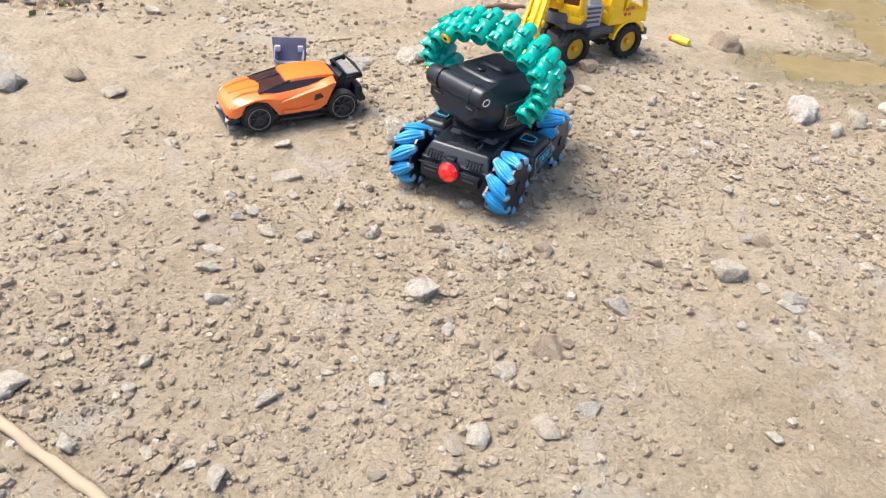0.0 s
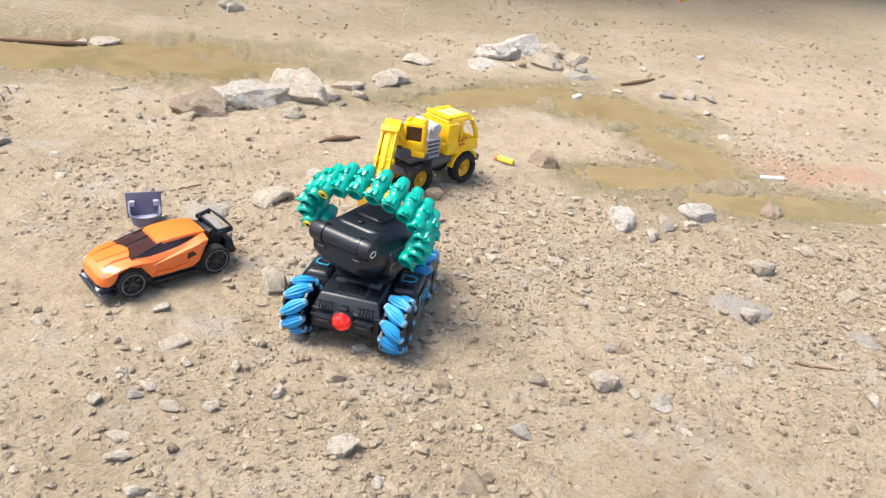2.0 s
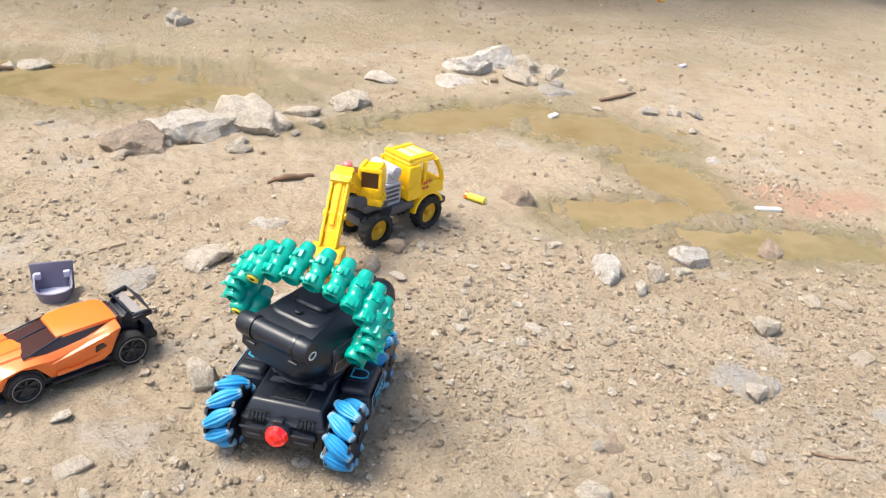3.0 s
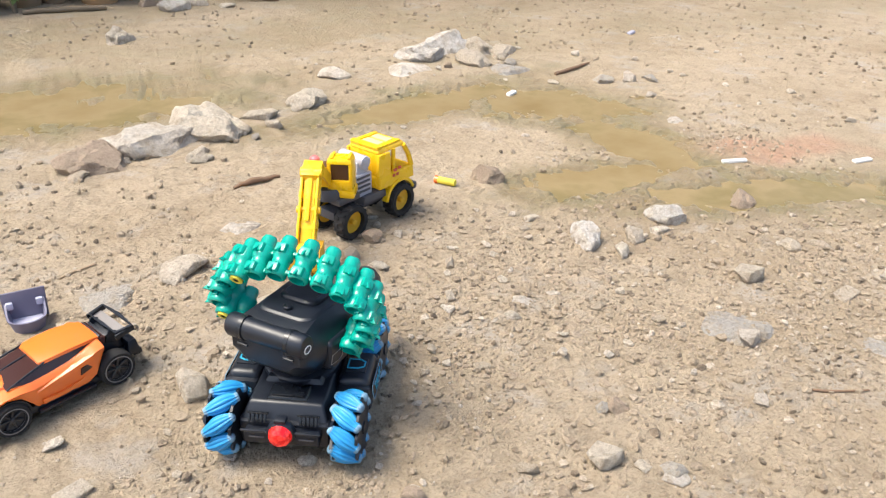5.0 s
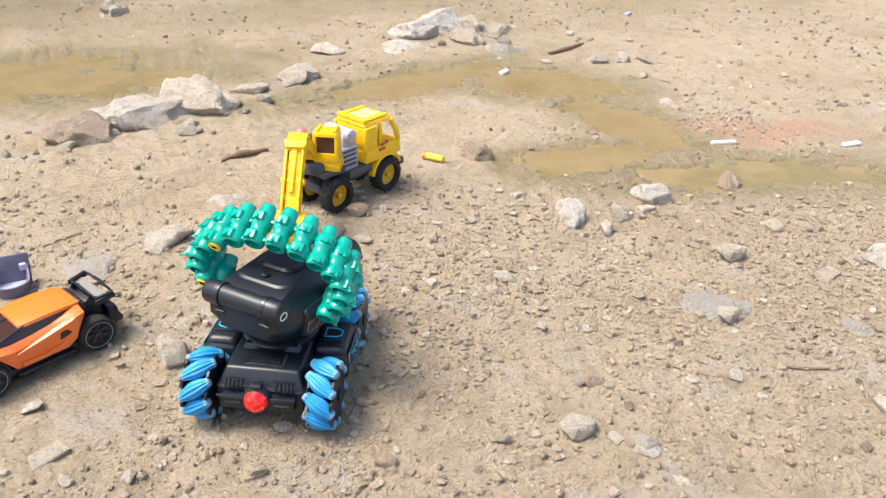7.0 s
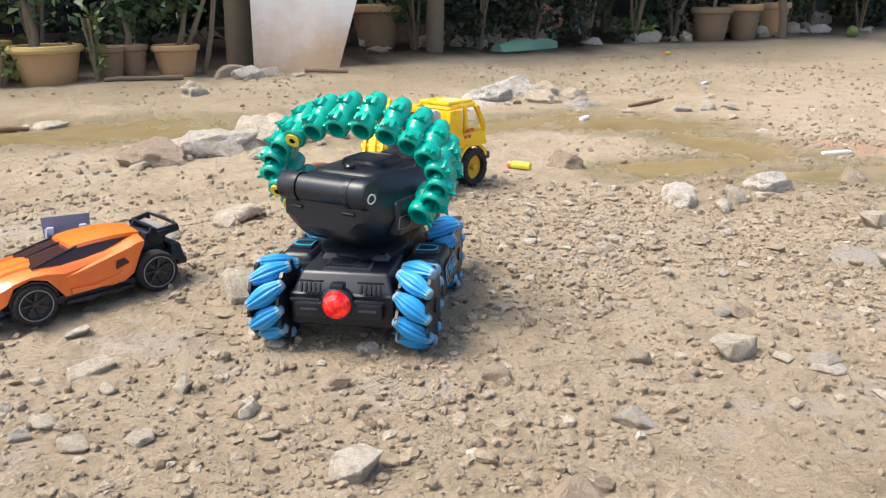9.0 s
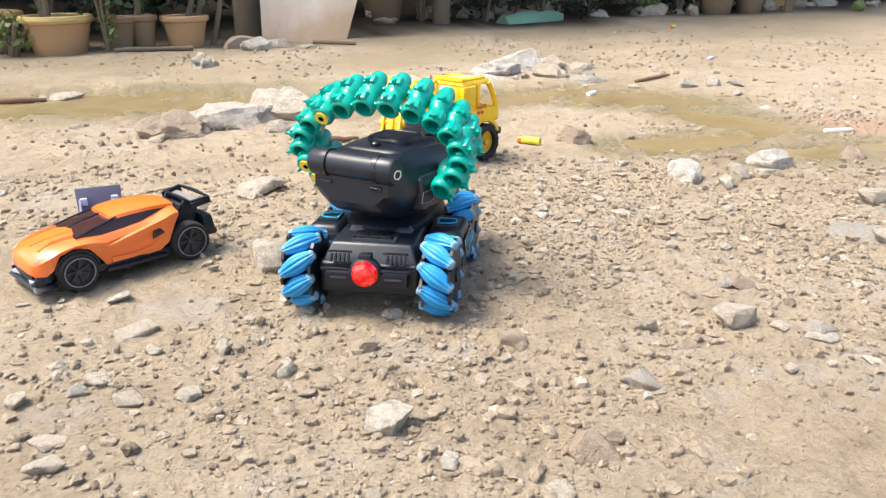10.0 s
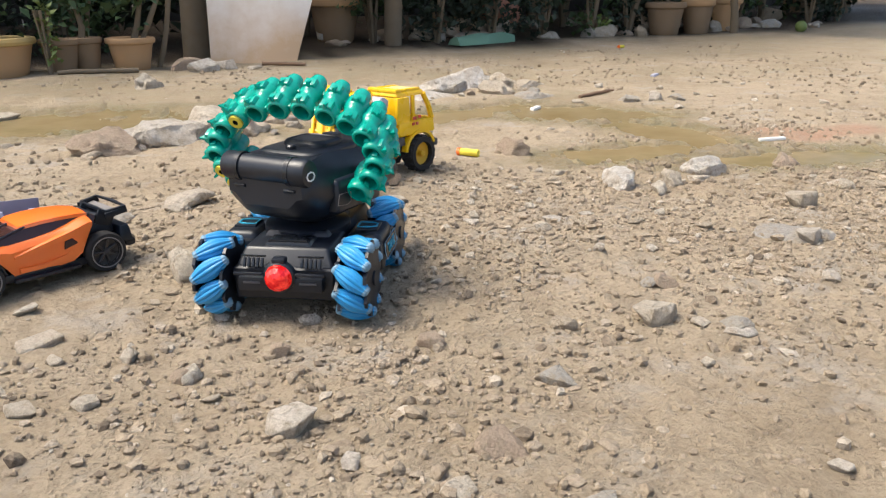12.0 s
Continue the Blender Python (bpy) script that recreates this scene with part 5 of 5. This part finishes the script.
def white_board():
    """A bent white board that leans, its right edge slanting."""
    bm = B()
    rings = []
    for k in range(9):
        t = k / 8
        xl, xr = -0.055 + 0.01 * t, 0.36 + 0.34 * t
        z = 0.95 * t
        y = 0.14 * t + 0.03 * math.sin(3 * t)
        rings.append([(xl + (xr - xl) * q / 6, y + 0.02 * math.sin(q * 0.9 + 2 * t), z - 0.05 * (q / 6) * (1 - t)) for q in range(7)])
    front = [[bm.verts.new(p) for p in r] for r in rings]
    back = [[bm.verts.new((p[0], p[1] + 0.012, p[2])) for p in r] for r in rings]
    for g, flip in ((front, False), (back, True)):
        for j in range(8):
            for i in range(6):
                q = (g[j][i], g[j][i + 1], g[j + 1][i + 1], g[j + 1][i])
                bm.faces.new(q[::-1] if flip else q)
    rim = [front[0][i] for i in range(7)] + [front[j][6] for j in range(1, 9)] + [front[8][i] for i in range(5, -1, -1)] + [front[j][0] for j in range(7, 0, -1)]
    rb = [back[0][i] for i in range(7)] + [back[j][6] for j in range(1, 9)] + [back[8][i] for i in range(5, -1, -1)] + [back[j][0] for j in range(7, 0, -1)]
    for i in range(len(rim)):
        k = (i + 1) % len(rim)
        bm.faces.new((rim[i], rb[i], rb[k], rim[k]))
    ob = new("white_board", finish(bm, "white_board", SHEET, True, 50))
    ob.matrix_basis = T(0.44, 4.50, ground_z(0.5, 4.5) + 0.015) @ Matrix.Rotation(radians(-8), 4, "Z")
    return tagged(ob, "white board stained with mud leaning upright", "board")


white_board()


def post(x, y, r, h, label, tilt=0.0):
    bm = B()
    n = 9
    tube(bm, [(tilt * k / n + 0.01 * math.sin(k), 0, h * k / n) for k in range(n + 1)], [r * (1.1 - 0.03 * k + 0.05 * math.sin(2.3 * k)) for k in range(n + 1)], 12)
    ob = new("wooden_post", finish(bm, "wooden_post", BARK, True, 60))
    ob.matrix_basis = T(x, y, ground_z(x, y) - 0.02)
    return tagged(ob, label, "post")


post(0.345, 4.80, 0.065, 2.4, "thick weathered wooden post in the yard")
post(1.55, 5.10, 0.05, 2.4, "slim weathered wooden post")
post(0.13, 4.48, 0.012, 0.9, "thin bent branch standing by a pot", 0.22)
post(4.34, 5.25, 0.028, 0.9, "pale bamboo cane leaning on the pots", -0.12)
post(2.95, 5.9, 0.05, 2.4, "slim dark wooden post")


def shrub(x, y, w, h, n, seed, mat, label, size=0.09):
    rng = random.Random(seed)
    s = thing("shrub", T(x, y, ground_z(x, y)), label, "shrub", "shrubs behind the yard")
    for k in range(6):
        bm = B()
        a = rng.uniform(0, 6.28)
        d = w * rng.uniform(0.2, 0.6)
        tube(bm, [(0, 0, -0.05), (0.4 * d * math.cos(a), 0.4 * d * math.sin(a), h * 0.4), (d * math.cos(a), d * math.sin(a), h * 0.9)], [0.03 * min(1, w + 0.2), 0.02 * min(1, w + 0.2), 0.006], 6)
        part("stem", bm, BARK, s)
    bm = B()
    for _ in range(9):
        c = (rng.uniform(-0.6, 0.6) * w, rng.uniform(-0.4, 0.4) * w, rng.uniform(0.15, 1.0) * h)
        leaf_cloud(bm, n // 9, c, (w * 0.35, w * 0.3, h * 0.22), size, rng)
    part("foliage", bm, mat, s)
    return s


# most of these shrubs take the darkened leaf colour that stands for shade
rng = random.Random(12)
for k in range(20):
    x = -1.9 + 0.42 * k
    if 0.2 < x < 1.15:
        continue
    y = 4.95 + 0.17 * max(0, x) + rng.uniform(-0.12, 0.12)
    shrub(x, y, 0.30, rng.uniform(0.35, 0.75), 450, 140 + k, LEAF_SHADED if k % 4 else LEAF, "low green undergrowth behind the pots, most leaves darkened for shade", 0.05)
for k in range(15):
    x = -3.2 + 0.72 * k
    y = 5.25 + 0.18 * max(0, x) + rng.uniform(-0.1, 0.3)
    shrub(x, y, 0.6, rng.uniform(1.0, 1.6), 1000, 40 + k, LEAF_SHADED if k % 3 else LEAF, "dense green shrub behind the yard, most leaves darkened for shade")
for x, y, w, h, sd in ((-0.72, 4.22, 0.16, 0.16, 1), (-0.33, 4.22, 0.06, 0.30, 2), (-0.95, 4.35, 0.2, 0.3, 3), (-0.85, 2.22, 0.08, 0.06, 4), (-0.98, 2.45, 0.12, 0.09, 5), (-0.72, 2.10, 0.06, 0.04, 7), (-1.0, 2.2, 0.09, 0.06, 8), (3.2, 5.35, 0.12, 0.12, 6)):
    shrub(x, y, w, h, 90, 70 + sd, LEAF_BRIGHT, "small green weed growing from the dirt", 0.035 if y > 3 else 0.02)
for i in range(44):
    x = rng.uniform(1.0, 6.0)
    y = 4.82 + 0.13 * x + 0.9 * rng.random() ** 1.6
    stone(x, y, rng.uniform(0.08, 0.24), "gsbf"[i % 4], i, 50 * i, rng.uniform(0.7, 1.3), "dark stone in the rubble under the shrubs")

for mat, seed, n in ((LEAF_BRIGHT, 3, 140), (TWIG, 4, 320), (STRAW, 5, 200)):
    bm = B()
    lr = random.Random(seed)
    for _ in range(10):
        c = (-0.86 + lr.uniform(-0.22, 0.22), 2.18 + lr.uniform(-0.28, 0.3))
        leaf_cloud(bm, n // 10, (*c, ground_z(*c) + 0.012), (0.11, 0.11, 0.014), 0.024, lr)
    tagged(new("leaf_litter", finish(bm, "leaf_litter", mat)), "dry and green leaf litter on a heap of rubble", "leaf litter", kind="stuff")

# added board backdrop coloured near black for shade, and unseen trees over it
wall = tagged(new("shade_backdrop"), "added board backdrop, near black for the shade behind the shrubs", "fence", kind="structure")
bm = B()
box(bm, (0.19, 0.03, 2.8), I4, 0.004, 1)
board_me = finish(bm, "board", BACKDROP_SHADE, True, 30)
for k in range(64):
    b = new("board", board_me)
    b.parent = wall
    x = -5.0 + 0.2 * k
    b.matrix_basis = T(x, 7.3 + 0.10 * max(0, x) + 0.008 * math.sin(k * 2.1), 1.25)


def tree(x, y, h, seed):
    rng = random.Random(seed)
    t = thing("tree", T(x, y, 0), "unseen leafy tree added to shade the far yard edge", "tree", "trees round the yard")
    bm = B()
    tube(bm, [(0, 0, -0.1), (0.1, 0.05, h * 0.3), (0.05, -0.1, h * 0.6), (0.2, 0, h * 0.9)], [0.18, 0.14, 0.10, 0.04], 10)
    for k in range(6):
        a = rng.uniform(0, 6.28)
        z = h * rng.uniform(0.4, 0.7)
        tube(bm, [(0.05, 0, z), (0.7 * math.cos(a), 0.7 * math.sin(a), z + 0.5), (1.5 * math.cos(a), 1.5 * math.sin(a), z + 0.8)], [0.06, 0.04, 0.012], 7)
    part("trunk", bm, BARK, t)
    bm = B()
    for k in range(26):
        a, r = rng.uniform(0, 6.28), 1.9 * rng.random() ** 0.5
        leaf_cloud(bm, 130, (r * math.cos(a), r * math.sin(a), h * rng.uniform(0.5, 1.05)), (0.55, 0.55, 0.4), 0.16, rng)
    part("crown", bm, LEAF_SHADED, t)
    return t


# crowns stand out of view, added to keep sun off the far edge
for k, (x, y, h) in enumerate(((-3.0, 6.1, 4.0), (-1.5, 6.9, 3.8), (0.8, 6.3, 4.2), (2.7, 6.5, 4.0), (4.6, 6.7, 4.2), (6.6, 6.9, 4.0))):
    tree(x, y, h, 200 + k)
